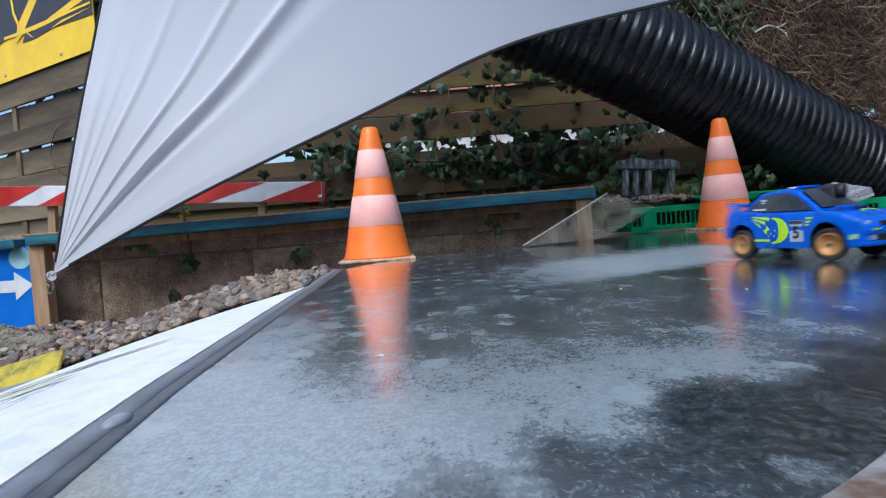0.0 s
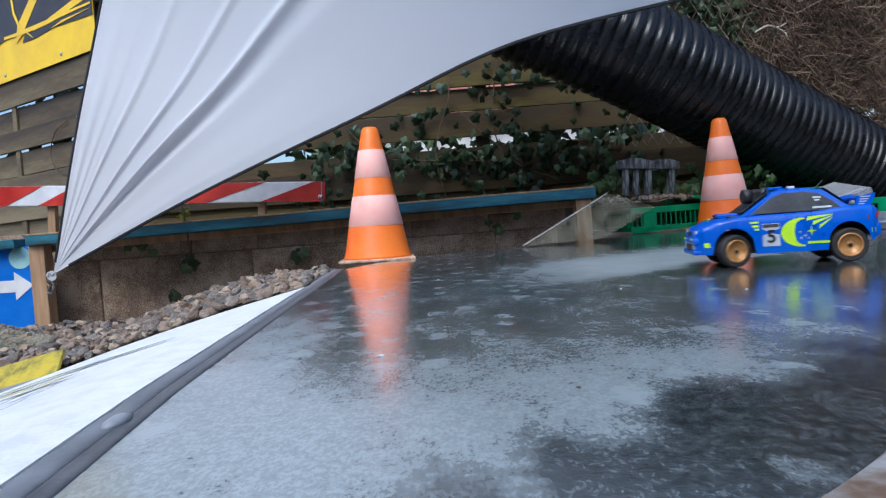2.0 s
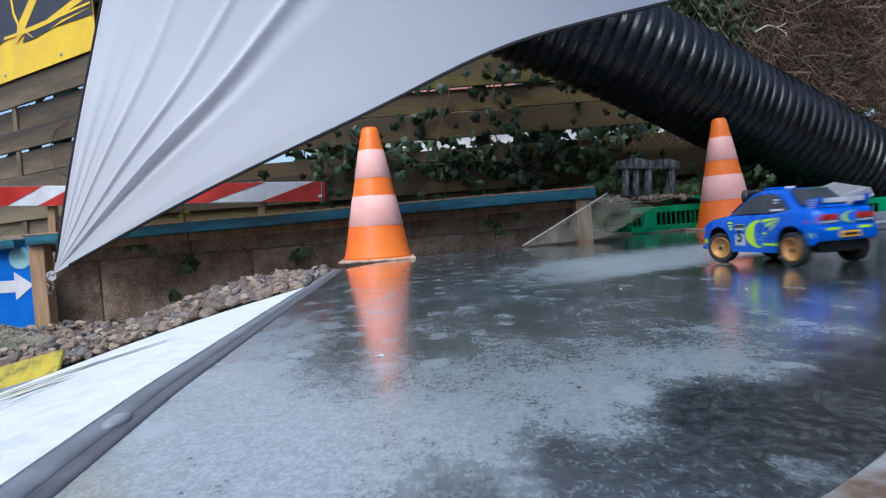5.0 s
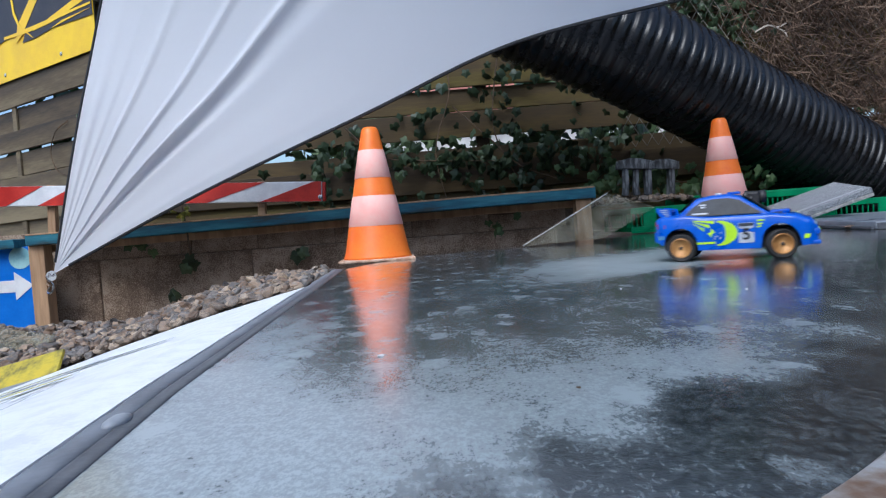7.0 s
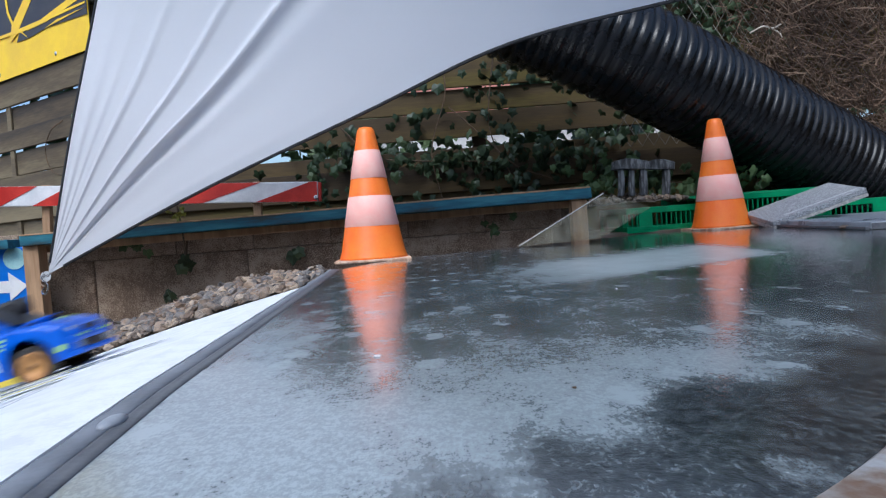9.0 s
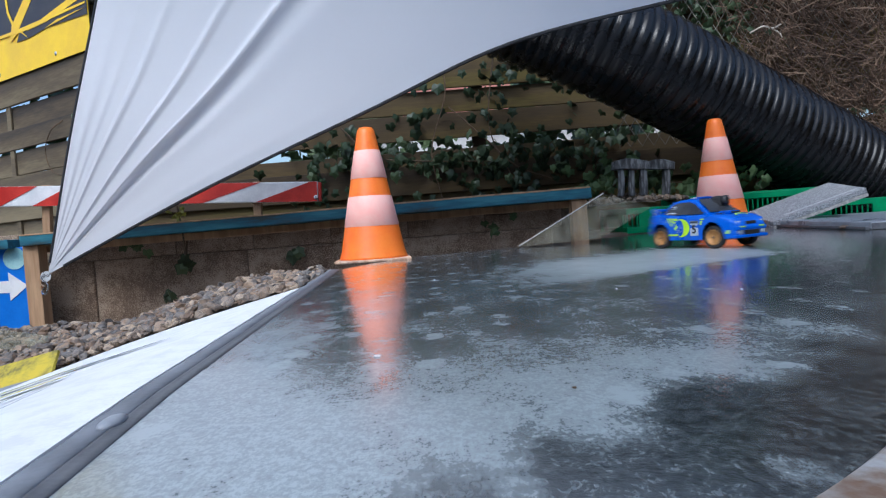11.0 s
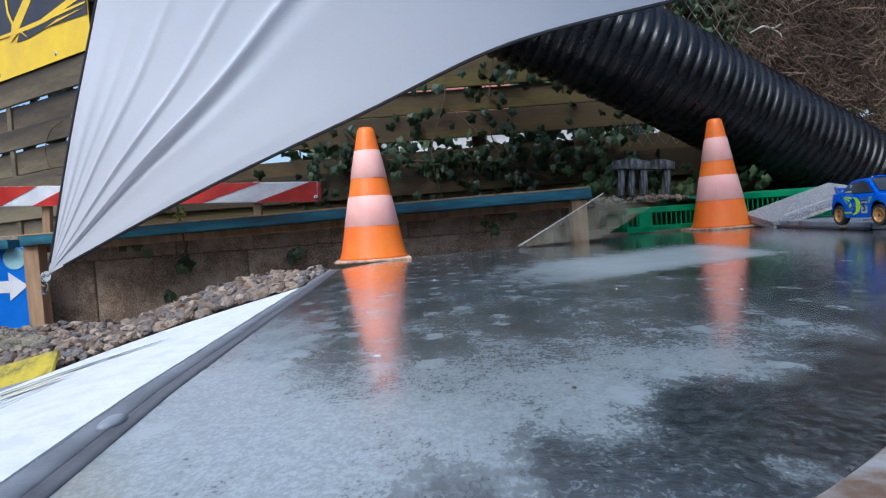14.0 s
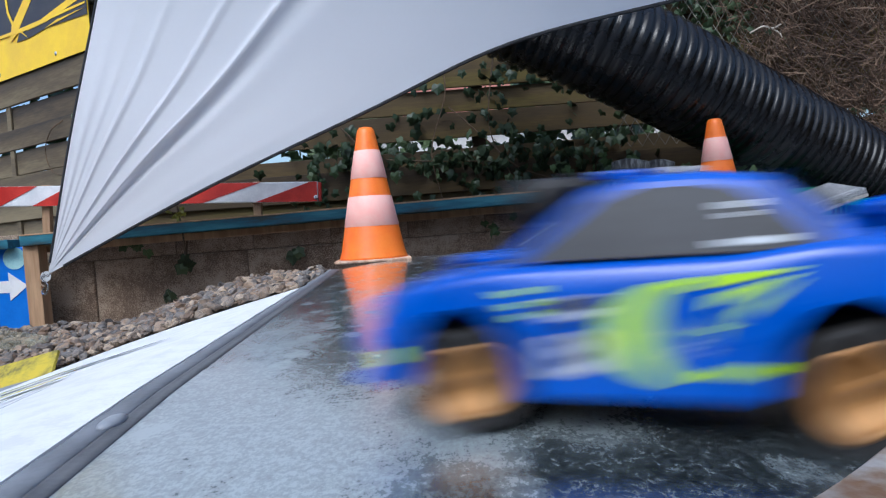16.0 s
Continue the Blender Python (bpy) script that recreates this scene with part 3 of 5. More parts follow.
# ---- fence ----
def fence():
    f = thing("fence", "mossy brown slatted wooden fence overgrown with ivy", "fence", site(0.6, 3.0))
    levels = [(-0.26, 0.15), (-0.12, 0.15), (0.02, 0.16), (0.145, 0.15), (0.262, 0.145), (0.372, 0.086), (0.531, 0.130), (0.659, 0.112), (0.802, 0.158), (0.95, 0.18), (1.10, 0.18), (1.24, 0.18), (1.38, 0.19), (1.53, 0.19), (1.68, 0.19), (1.83, 0.19)]
    for k, (z, h) in enumerate(levels):
        p = part("plank", plank_mesh(4.7, 0.02, h, k + 20, 0.003, 16), FENCE, f)
        p.matrix_basis = pose(0, 0.012 if k % 2 else -0.012, z, 0, (0.14 * math.sin(k * 2.1) if k < 8 else 0.0) - 0.2, 0)
    part("plank", plank_mesh(2.2, 0.014, 0.26, 71, 0.003, 8), FENCE, f).matrix_basis = pose(1.55, 0.085, 0.66, 0, -0.2, 0)
    for x in (-1.9, -0.35, 0.42, 1.5, 2.3):
        part("post", box(0.07, 0.05, 2.5, (x, 0.05, 0.75), 0.004), FENCE, f)
    g = thing("fence", "weathered grey slatted wooden fence panel beside the banner", "fence", site(-1.66, 2.95, 0, 0, 0, 180 - 33))
    rows = ((-0.22, 0.14, 1), (-0.09, 0.14, 0), (0.04, 0.14, 1), (0.165, 0.13, 0), (0.29, 0.125, 1), (0.408, 0.15, 1), (0.556, 0.13, 0), (0.69, 0.112, 1), (0.806, 0.135, 0), (0.955, 0.143, 1),
            (1.09, 0.14, 0), (1.22, 0.14, 1), (1.35, 0.14, 0), (1.48, 0.14, 1), (1.61, 0.14, 0), (1.74, 0.14, 1), (1.87, 0.14, 0))
    for k, (z, h, front) in enumerate(rows):
        p = part("plank", plank_mesh(2.5, 0.02, h, k + 40, 0.003, 12), FENCE_GREY, g)
        p.matrix_basis = pose(1.25, 0.012 if front else -0.010, z)
    for x in (0.90, 1.7):
        part("post", box(0.045, 0.012, 1.32, (x, 0.008, 0.24), 0.003), FENCE_GREY, g)
    tendril = [(0.30, 0.03, 0.72), (0.42, 0.035, 0.68), (0.50, 0.03, 0.58), (0.44, 0.035, 0.47), (0.33, 0.03, 0.43)]
    part("tendril", tube(spline(tendril, 24), 0.003, 5), STEM, g, "thin dry tendril")
    return g


def banner():
    b = thing("banner", "yellow advertising banner with black jagged print, screwed to the fence", "banner", site(-1.66, 2.95, 0, 0, 0, 180 - 33) @ pose(0, 0.035, 0))
    part("sheet", box(2.3, 0.004, 0.95, (1.11, 0, 1.503), 0.001), YELLOW, b)
    black = ((-0.038, 1.196), (0.342, 1.213), (0.529, 1.199), (0.667, 1.201), (0.624, 1.254), (0.762, 1.257), (0.866, 1.254), (1.2, 1.22), (1.6, 1.28), (1.6, 1.97), (-0.038, 1.97))
    part("print", prism(black, 0.002, "y", (0, 0.0045, 0)), INK, b, "black jagged print")
    strokes = (((0.551, 1.409), (0.47, 1.389), (0.659, 1.243), (0.738, 1.211), (0.703, 1.301)), ((0.124, 1.305), (0.026, 1.281), (0.337, 1.242), (0.553, 1.239), (0.44, 1.258)),
               ((-0.03, 1.25), (-0.03, 1.26), (0.66, 1.267), (0.862, 1.273), (0.865, 1.258), (0.6, 1.243)), ((-0.03, 1.231), (0.357, 1.212), (0.236, 1.23)),
               ((0.749, 1.457), (0.739, 1.373), (0.689, 1.29), (0.544, 1.202), (0.554, 1.214), (0.671, 1.297), (0.718, 1.377), (0.73, 1.452)))
    for k, o in enumerate(strokes):
        part("stroke", prism(o, 0.0016, "y", (0, 0.0068 + 0.0004 * k, 0)), YELLOW, b, "thin yellow stroke in the print")
    for x in (0.286, 0.9):
        s = part("screw", lathe([(0.012, 0), (0.012, 0.002), (0.006, 0.005)], 12), STEEL, b)
        s.matrix_basis = pose(x, 0.003, 1.066, -90, 0, 0)


def barrier_board():
    b = thing("barrier_board", "red and white striped barrier board leaning behind the bench", "barrier board", site(-1.25, 2.6, 0.278, 0, 3.2, 0))
    part("board", box(1.76, 0.022, 0.09, (-0.15, 0, 0), bevel=0.006), WHITE, b)
    for low0, low1, up1, up0 in ((-1.02, -0.687, -0.518, -1.02), (-0.543, -0.25, -0.05, -0.37), (-0.03, 0.212, 0.474, 0.20), (0.449, 0.726, 0.726, 0.695)):
        part("stripe", prism([(low0, -0.044), (low1, -0.044), (up1, 0.044), (up0, 0.044)], 0.002, "y", (0, -0.0135, 0)), RED, b, "red reflective stripe")
    for x in (-0.5, 0.45):
        part("stake", box(0.035, 0.03, 0.62, (x, 0.028, -0.26), 0.003), RAW_WOOD, b)
    part("end_cap", box(0.014, 0.026, 0.086, (0.738, 0, -0.002), 0.005), RED, b)
    part("screw", lathe([(0.010, 0), (0.010, 0.003), (0.005, 0.005)], 10), STEEL, b).matrix_basis = pose(0.722, -0.016, -0.026, 90, 0, 0)


def sign():
    s = thing("direction_sign", "blue direction sign with a white arrow beside the bench post", "sign", site(-1.86, 2.34, -0.08))
    part("panel", box(0.42, 0.012, 0.36, bevel=0.004), SIGN, s)
    a = [(0.045, -0.012), (0.12, -0.012), (0.12, -0.045), (0.195, 0.012), (0.12, 0.07), (0.12, 0.036), (0.045, 0.036)]
    part("arrow", prism(a, 0.002, "y", (0, -0.0085, 0.01)), WHITE, s, "white arrow")
    d = part("emblem", lathe([(0.045, 0), (0.045, 0.002)], 24), EMBLEM, s, "pale round emblem")
    d.matrix_basis = pose(0.15, -0.0065, 0.135, 90, 0, 0)
    part("foot", box(0.06, 0.02, 0.12, (0.16, 0.02, -0.20), 0.003), RAW_WOOD, s)


# ---- sail ----
def sail():
    s = thing("shade_sail", "white translucent shade sail with a black hem, stretched from a ring", "shade sail")
    left = spline([(-2.318, 3.9, 0.034), (-2.078, 3.85, 0.847), (-1.836, 3.8, 1.576), (-1.425, 3.5, 2.432), (-0.9, 3.0, 3.3), (-0.1, 2.2, 4.4)], 60)
    low = spline([(-2.318, 3.9, 0.034), (-1.333, 3.65, 0.421), (-0.332, 3.35, 0.749), (0.369, 3.05, 0.958), (1.026, 2.7, 0.998), (1.466, 2.3, 0.966), (2.3, 1.4, 1.05), (3.1, 0.4, 1.3)], 60)
    bm = bmesh.new()
    n = 150
    grid = []
    for j, (p, q) in enumerate(zip(left, low)):
        r = j / 60
        row = []
        for i in range(n + 1):
            u = i / n
            c = p.lerp(q, u)
            belly = math.sin(math.pi * u) * r
            c += Vector((0.16, -0.36, -0.16)) * belly * r
            fold = sum(w * math.exp(-((u - u0) / s0) ** 2) for u0, w, s0 in ((0.07, 0.25, 0.02), (0.13, 0.2, 0.012), (0.21, 0.5, 0.013), (0.355, 0.7, 0.012), (0.485, 1.3, 0.014), (0.525, -0.5, 0.03), (0.66, -0.2, 0.08), (0.90, 0.10, 0.05)))
            fold += 0.10 * math.sin(u * 120) * max(0.0, 1 - u / 0.35) * max(0.0, 1 - r / 0.5)
            c += Vector((0.25, -0.85, 0.35)) * fold * 0.06 * min(1, r * 5) * math.exp(-r * 1.2) * (0.5 + 0.5 * (1 - r))
            row.append(bm.verts.new(c))
        grid.append(row)
    for a, b in zip(grid[1:], grid[2:]):
        for i in range(n):
            bm.faces.new((a[i], a[i + 1], b[i + 1], b[i]))
    tip = bm.verts.new(left[0])
    for i in range(n):
        bm.faces.new((tip, grid[1][i + 1], grid[1][i]))
    part("cloth", bm, SAIL, s, smooth=True)
    part("hem", tube(low[1:], 0.0085, 6), HEM, s, "black hem")
    part("hem", tube(left[1:], 0.0085, 6), HEM, s, "black hem")
    ring = part("ring", lathe([(0.010, 0.0), (0.032, 0.0), (0.032, 0.006), (0.010, 0.006)], 20), STEEL, s, "round steel corner ring")
    ring.matrix_basis = pose(-2.322, 3.885, 0.022, 80, 0, 0)
    hook = [(-2.345, 3.89, 0.0), (-2.325, 3.885, -0.015), (-2.318, 3.885, -0.05), (-2.34, 3.89, -0.08), (-2.375, 3.92, -0.07), (-2.42, 4.02, -0.045), (-2.53, 4.17, -0.03)]
    part("hook", tube(spline(hook, 20), 0.0065, 6), STEEL, s, "steel hook to the bench post")


# ---- pipe ----
def drain_pipe():
    axis = spline([(0.300, 4.400, 1.703), (1.369, 4.450, 1.200), (2.231, 4.725, 0.795), (3.093, 5.000, 0.389), (3.50, 5.00, 0.10), (3.66, 4.98, -0.16), (3.72, 4.95, -0.48)], 760)
    bm = bmesh.new()
    seg = 40
    last = None
    run = 0.0
    for i, p in enumerate(axis):
        if i:
            run += (p - axis[i - 1]).length
        d = (axis[min(i + 1, len(axis) - 1)] - axis[max(i - 1, 0)]).normalized()
        u = d.cross(Vector((0, 1, 0))).normalized()
        w = d.cross(u)
        r = 0.345 + 0.009 * math.tanh(2.4 * (math.sin(2 * math.pi * run / 0.074) + 0.45))
        row = [bm.verts.new(p + r * (math.cos(2 * math.pi * k / seg) * u + math.sin(2 * math.pi * k / seg) * w)) for k in range(seg)]
        if last:
            for k in range(seg):
                bm.faces.new((last[k], last[(k + 1) % seg], row[(k + 1) % seg], row[k]))
        last = row
    tagged(part("drain_pipe", bm, PIPE, smooth=True), "black corrugated plastic drain pipe sloping along the fence", "pipe")


# ---- cones ----
def cone_at(x, y, lean, turn, label, size=1.683):
    c = thing("traffic_cone", label, "traffic cone", pose(x, y, 0.0, 0, lean, 0) @ pose(0, 0, 0, 0, 0, turn), "traffic cones")
    c.scale = [size] * 3
    rad = lambda z: 0.0275 + (0.100 - 0.0275) * (1 - (z - 0.012) / 0.376)
    part("base", box(0.222, 0.222, 0.008, (0, 0, 0.004), 0.003), BASE, c, "thin worn square base plate")
    part("shell", lathe([(0.104, 0.008), (0.102, 0.014), (rad(0.03), 0.03), (rad(0.38), 0.38), (0.0255, 0.395), (0.020, 0.402), (0.010, 0.404)], 40), ORANGE, c, smooth=True)
    for z0, z1 in ((0.105, 0.195), (0.248, 0.333)):
        part("reflective_band", lathe([(rad(z0) + 0.0004, z0), (rad(z0) + 0.0012, z0 + 0.001), (rad(z1) + 0.0012, z1 - 0.001), (rad(z1) + 0.0004, z1)], 40, caps=False), BAND, c, "pinkish white band", smooth=True)
    return c


# ---- crates, slabs, ornament ----
def crate(at, sx, sy, h, label):
    c = thing("crate", label, "crate", at)
    t = 0.012
    part("bottom", box(sx, sy, 0.01, (0, 0, 0.005)), CRATE, c)
    for ax, (lx, ly, px, py) in enumerate(((sx, t, 0, -sy / 2 + t / 2), (sx, t, 0, sy / 2 - t / 2), (t, sy - 2 * t, -sx / 2 + t / 2, 0), (t, sy - 2 * t, sx / 2 - t / 2, 0))):
        part("top_rail", box(lx, ly, 0.026, (px, py, h - 0.013), 0.003), CRATE, c)
        part("bottom_rail", box(lx, ly, 0.016, (px, py, 0.018), 0.002), CRATE, c)
        run = max(lx, ly)
        n = int(run / 0.021)
        bm = bmesh.new()
        for k in range(n + 1):
            d = -run / 2 + 0.004 + k * (run - 0.008) / n
            box(0.004 if lx > ly else t * 0.7, t * 0.7 if lx > ly else 0.004, h - 0.05, (px + (d if lx > ly else 0), py + (0 if lx > ly else d), h / 2 - 0.003), 0, bm)
        part("slats", bm, CRATE, c)
        for e in (-0.3, 0.3):
            part("side_panel", box(lx * 0.14 if lx > ly else t * 0.9, t * 0.9 if lx > ly else ly * 0.14, h - 0.04, (px + (e * lx if lx > ly else 0), py + (0 if lx > ly else e * ly), h / 2), 0.002), CRATE, c)
    return c


def crate_lid(at, sx, sy):
    """A crate turned over: its ribbed floor on top."""
    c = crate(at, sx, sy, 0.19, "green plastic crate turned upside down under the slab")
    for k in range(int(sy / 0.026)):
        part("floor_rib", box(sx - 0.02, 0.010, 0.008, (0, -sy / 2 + 0.02 + k * 0.026, 0.191), 0.002), CRATE, c)
    for k in range(7):
        part("cross_rib", box(0.008, sy - 0.02, 0.006, (-sx / 2 + 0.03 + k * (sx - 0.06) / 6, 0, 0.184), 0.001), CRATE, c)


def stone_piece(name, sx, sy, sz, at, parent, seed, roof=False):
    bm = bmesh.new()
    box(sx, sy, sz, (0, 0, 0), 0.003, bm)
    bmesh.ops.subdivide_edges(bm, edges=bm.edges[:], cuts=2, use_grid_fill=True)
    for v in bm.verts:
        if roof and v.co.z > 0:
            k = 1 - 0.75 * abs(v.co.x) / (sx / 2)
            v.co.z += 0.022 * k
        v.co += 0.0045 * Vector((noise.noise(v.co * 60 + Vector((seed, 0, 0))), noise.noise(v.co * 60 + Vector((0, seed, 0))), noise.noise(v.co * 60 + Vector((0, 0, seed)))))
    p = part(name, bm, SLATE, parent)
    p.matrix_basis = at
    return p


def stone_ornament():
    o = thing("stone_ornament", "small dark stone ornament of two roofed gateways on pillars", "ornament", site(0.905, 2.5, 0.118, 0, 2.5, 0))
    for x, w in ((-0.10, 0.026), (-0.053, 0.024), (-0.004, 0.028), (0.098, 0.026)):
        stone_piece("pillar", w, 0.03, 0.115, pose(x, 0.006 * math.sin(x * 90), 0.057, 0, 0, x * 99), o, x * 50)
    stone_piece("lintel", 0.145, 0.05, 0.03, pose(-0.062, 0, 0.126), o, 3.3, True)
    stone_piece("lintel", 0.125, 0.05, 0.026, pose(0.065, 0.004, 0.122), o, 8.1, True)


def slabs():
    # granite slab, one end on the track and the other on the crates
    g = thing("granite_slab", "grey speckled granite slab propped up as a little ramp", "slab", site(1.40, 2.2, 0.048) @ pose(0, 0, 0, 6, -17.5, 0) @ pose(0, 0, 0, 0, 0, -6))
    part("slab_top", box(0.345, 0.26, 0.02, (0, 0, 0.004), 0.003), GRANITE, g)
    part("slab_bed", box(0.347, 0.262, 0.012, (0, 0, -0.013), 0.003), GRANITE_EDGE, g, "paler sawn edge")
    part("scratch", box(0.27, 0.004, 0.001, (0.02, -0.10, 0.0148)), WHITE, g, "chalky scratch")
    p = thing("paving_slab", "flat blue-grey concrete slab at the back of the track", "slab", pose(2.82, 3.45, 0.0, 0, 0, -7))
    part("slab", box(1.75, 1.5, 0.034, (0, 0, 0.018), 0.006), PAVER, p)
    part("front_edge", box(1.744, 0.008, 0.028, (0, -0.755, 0.0155), 0.002), STRIP_DARK, p, "dark wet front edge")
    part("joint", box(0.02, 1.5, 0.014, (-0.888, 0, 0.008), 0.003), STRIP_DARK, p)


def acrylic():
    s = thing("acrylic_sheet", "scratched clear acrylic sheet leaning at the end of the bench", "acrylic sheet", site(0, 1.99, -0.005, -8, 0, 0))
    o = [(0.275, -0.005), (0.56, 0.004), (0.745, 0.098), (0.69, 0.122), (0.585, 0.158)]
    part("sheet", prism(o, 0.004, "y"), PLEXI, s)
    part("bright_edge", tube([(0.277, 0.002, -0.003), (0.586, 0.002, 0.16)], 0.0022, 5), GRANITE_EDGE, s, "pale sawn edge")
    t = thing("acrylic_sheet", "small bluish acrylic sheet lying on the gravel by the sign", "acrylic sheet", pose(-1.66, 2.33, -0.150, 38, 12, 3))
    part("sheet", box(0.42, 0.17, 0.004, bevel=0.001), PLEXI, t)
    y = thing("yellow_board", "yellow board with a grey edge lying below the lane", "board", pose(-1.31, 1.945, -0.198, 38, -12, 3))
    part("board", box(0.30, 0.10, 0.012, bevel=0.003), YELLOW_BOARD, y)
    part("edge", box(0.30, 0.03, 0.02, (0, -0.065, 0), 0.003), STRIP, y)


# ---- plants ----
def leaf_mesh(name, mat, seed):
    """An ivy leaf with five lobes, folded a little along its midrib."""
    rnd = random.Random(seed)
    bm = bmesh.new()
    tips = [(0, 1.0), (0.33, 0.60), (0.70, 0.46), (0.56, 0.10), (0.58, -0.20), (0.26, -0.34), (0, -0.16)]
    pts = [(x * rnd.uniform(0.85, 1.15), y * rnd.uniform(0.9, 1.1)) for x, y in tips]
    ring = pts + [(-x, y) for x, y in pts[-2:0:-1]]
    vs = [bm.verts.new((x, y, -0.30 * abs(x) - 0.12 * y * y + 0.05 * rnd.uniform(-1, 1))) for x, y in ring]
    mid = bm.verts.new((0, 0.2, 0.05))
    for i in range(len(vs)):
        bm.faces.new((mid, vs[i], vs[(i + 1) % len(vs)]))
    me = bpy.data.meshes.new(name)
    bm.to_mesh(me)
    bm.free()
    me.materials.append(mat)
    return me


LEAVES = {k: [leaf_mesh("leaf", m, s) for s in range(4)] for k, m in (("dark", LEAF), ("pale", LEAF_PALE), ("gold", LEAF_GOLD))}


def ivy(label, sites, stems, kind="dark", size=(0.026, 0.050), seed=0, name="ivy"):
    """sites: rows of (x, y, z, spread x, spread z, count) round which leaves sit; stems: lists of points."""
    rnd = random.Random(seed)
    v = thing(name, label, "ivy" if name == "ivy" else "plant", about(sites[0][1]))
    for pts in stems:
        part("stem", tube(spline(pts, 18), lambda s: 0.0045 - 0.002 * s, 5), STEM, v)
    spots = []
    for x, y, z, wx, wz, n in sites:
        for i in range(n):
            spots.append((rnd.gauss(x, wx), y + rnd.uniform(-0.05, 0.03), rnd.gauss(z, wz)))
    rest = []
    for i, p in enumerate(spots):
        r = rnd.uniform(*size)
        m = Matrix.LocRotScale(p, Euler([radians(rnd.gauss(75, 24)), radians(rnd.gauss(180, 30)), radians(rnd.gauss(0, 30))]), (r, r, r))
        if i < 230:
            ob = new("leaf", rnd.choice(LEAVES[kind]))
            ob.parent = v
            ob.matrix_basis = m
        else:
            rest.append((rnd.choice(LEAVES[kind]), m))
    if rest:
        joined("leaves", rest, LEAVES[kind][0].materials[0], v)


def plants():
    ivy("dark green ivy climbing over the mossy fence", [(0.0, 2.95, 0.35, 0.16, 0.05, 60), (0.30, 2.95, 0.345, 0.16, 0.05, 66), (0.62, 2.95, 0.335, 0.14, 0.06, 50), (0.90, 2.95, 0.38, 0.10, 0.07, 40), (-0.45, 2.93, 0.40, 0.12, 0.09, 60), (0.05, 2.95, 0.60, 0.10, 0.08, 12), (0.35, 2.95, 0.66, 0.07, 0.16, 34), (-0.1, 2.95, 0.58, 0.10, 0.03, 8), (0.45, 2.95, 0.20, 0.3, 0.05, 40), (0.6, 2.95, 0.8, 0.2, 0.14, 20), (-0.6, 2.9, 0.25, 0.15, 0.05, 20)],
        [[(0.10, 2.94, 0.62), (0.28, 2.93, 0.44), (0.42, 2.93, 0.30), (0.60, 2.93, 0.22)], [(-0.45, 2.94, 0.55), (-0.30, 2.93, 0.40), (-0.1, 2.93, 0.36), (0.3, 2.93, 0.33)], [(0.05, 2.94, 0.95), (0.09, 2.93, 0.7), (0.0, 2.93, 0.4), (0.05, 2.94, 0.1)], [(0.35, 2.94, 0.9), (0.30, 2.93, 0.5), (0.42, 2.93, 0.2)]], seed=2)
    ivy("paler ivy growing up behind the bench and the crates", [(0.86, 2.62, 0.20, 0.13, 0.045, 50), (1.12, 2.55, 0.17, 0.14, 0.03, 40), (1.36, 2.62, 0.17, 0.05, 0.03, 8), (1.5, 2.62, 0.15, 0.05, 0.02, 5), (0.66, 2.6, 0.2, 0.06, 0.04, 14)], [[(0.7, 2.62, 0.1), (0.9, 2.62, 0.2), (1.1, 2.6, 0.16), (1.3, 2.55, 0.2)]], "pale", (0.022, 0.044), 4)
    ivy("ivy sprigs hanging under the bench", [(0.235, 2.40, 0.05, 0.025, 0.02, 8), (0.31, 2.40, 0.07, 0.01, 0.015, 2), (-1.24, 2.41, 0.07, 0.05, 0.012, 9)], [[(0.20, 2.42, 0.09), (0.25, 2.41, 0.085), (0.315, 2.40, 0.085)]], "pale", (0.022, 0.036), 6)
    ivy("large dark ivy leaves against the block wall", [(-1.06, 2.41, -0.035, 0.012, 0.012, 4), (-1.125, 2.41, -0.155, 0.012, 0.008, 3), (-0.605, 2.41, -0.01, 0.014, 0.008, 3)], [[(-1.05, 2.43, 0.10), (-1.055, 2.425, 0.03), (-1.06, 2.425, -0.04)], [(-1.12, 2.44, -0.26), (-1.125, 2.425, -0.155)]], "dark", (0.034, 0.05), 8)
    ivy("yellowing sprig growing through the bench", [(-1.02, 2.30, 0.17, 0.015, 0.03, 12)], [[(-1.02, 2.33, 0.02), (-1.02, 2.32, 0.12), (-1.025, 2.30, 0.22)]], "gold", (0.014, 0.024), 7, "sprig")
    ivy("sparse leaves on the weathered fence panel", [(-1.70, 2.93, 0.72, 0.04, 0.06, 12), (-1.66, 2.92, 0.19, 0.05, 0.03, 14)], [[(-1.68, 2.955, 0.60), (-1.69, 2.95, 0.75), (-1.68, 2.955, 0.86)], [(-1.70, 2.95, 0.45), (-1.74, 2.97, 0.62), (-1.70, 2.95, 0.75), (-1.68, 2.95, 0.66)]], "pale", (0.012, 0.024), 9)
    ivy("dark ivy hanging over the drain pipe", [(1.22, 2.93, 1.10, 0.16, 0.12, 260), (1.5, 2.95, 1.05, 0.12, 0.16, 130), (0.8, 2.95, 1.0, 0.3, 0.2, 120)], [], "dark", (0.02, 0.036), 12)


LEAVES_DRY = material("bleached_wood", [(0.40, 0.34, 0.27), (0.58, 0.52, 0.44)], 20, (0.7, 0.9))


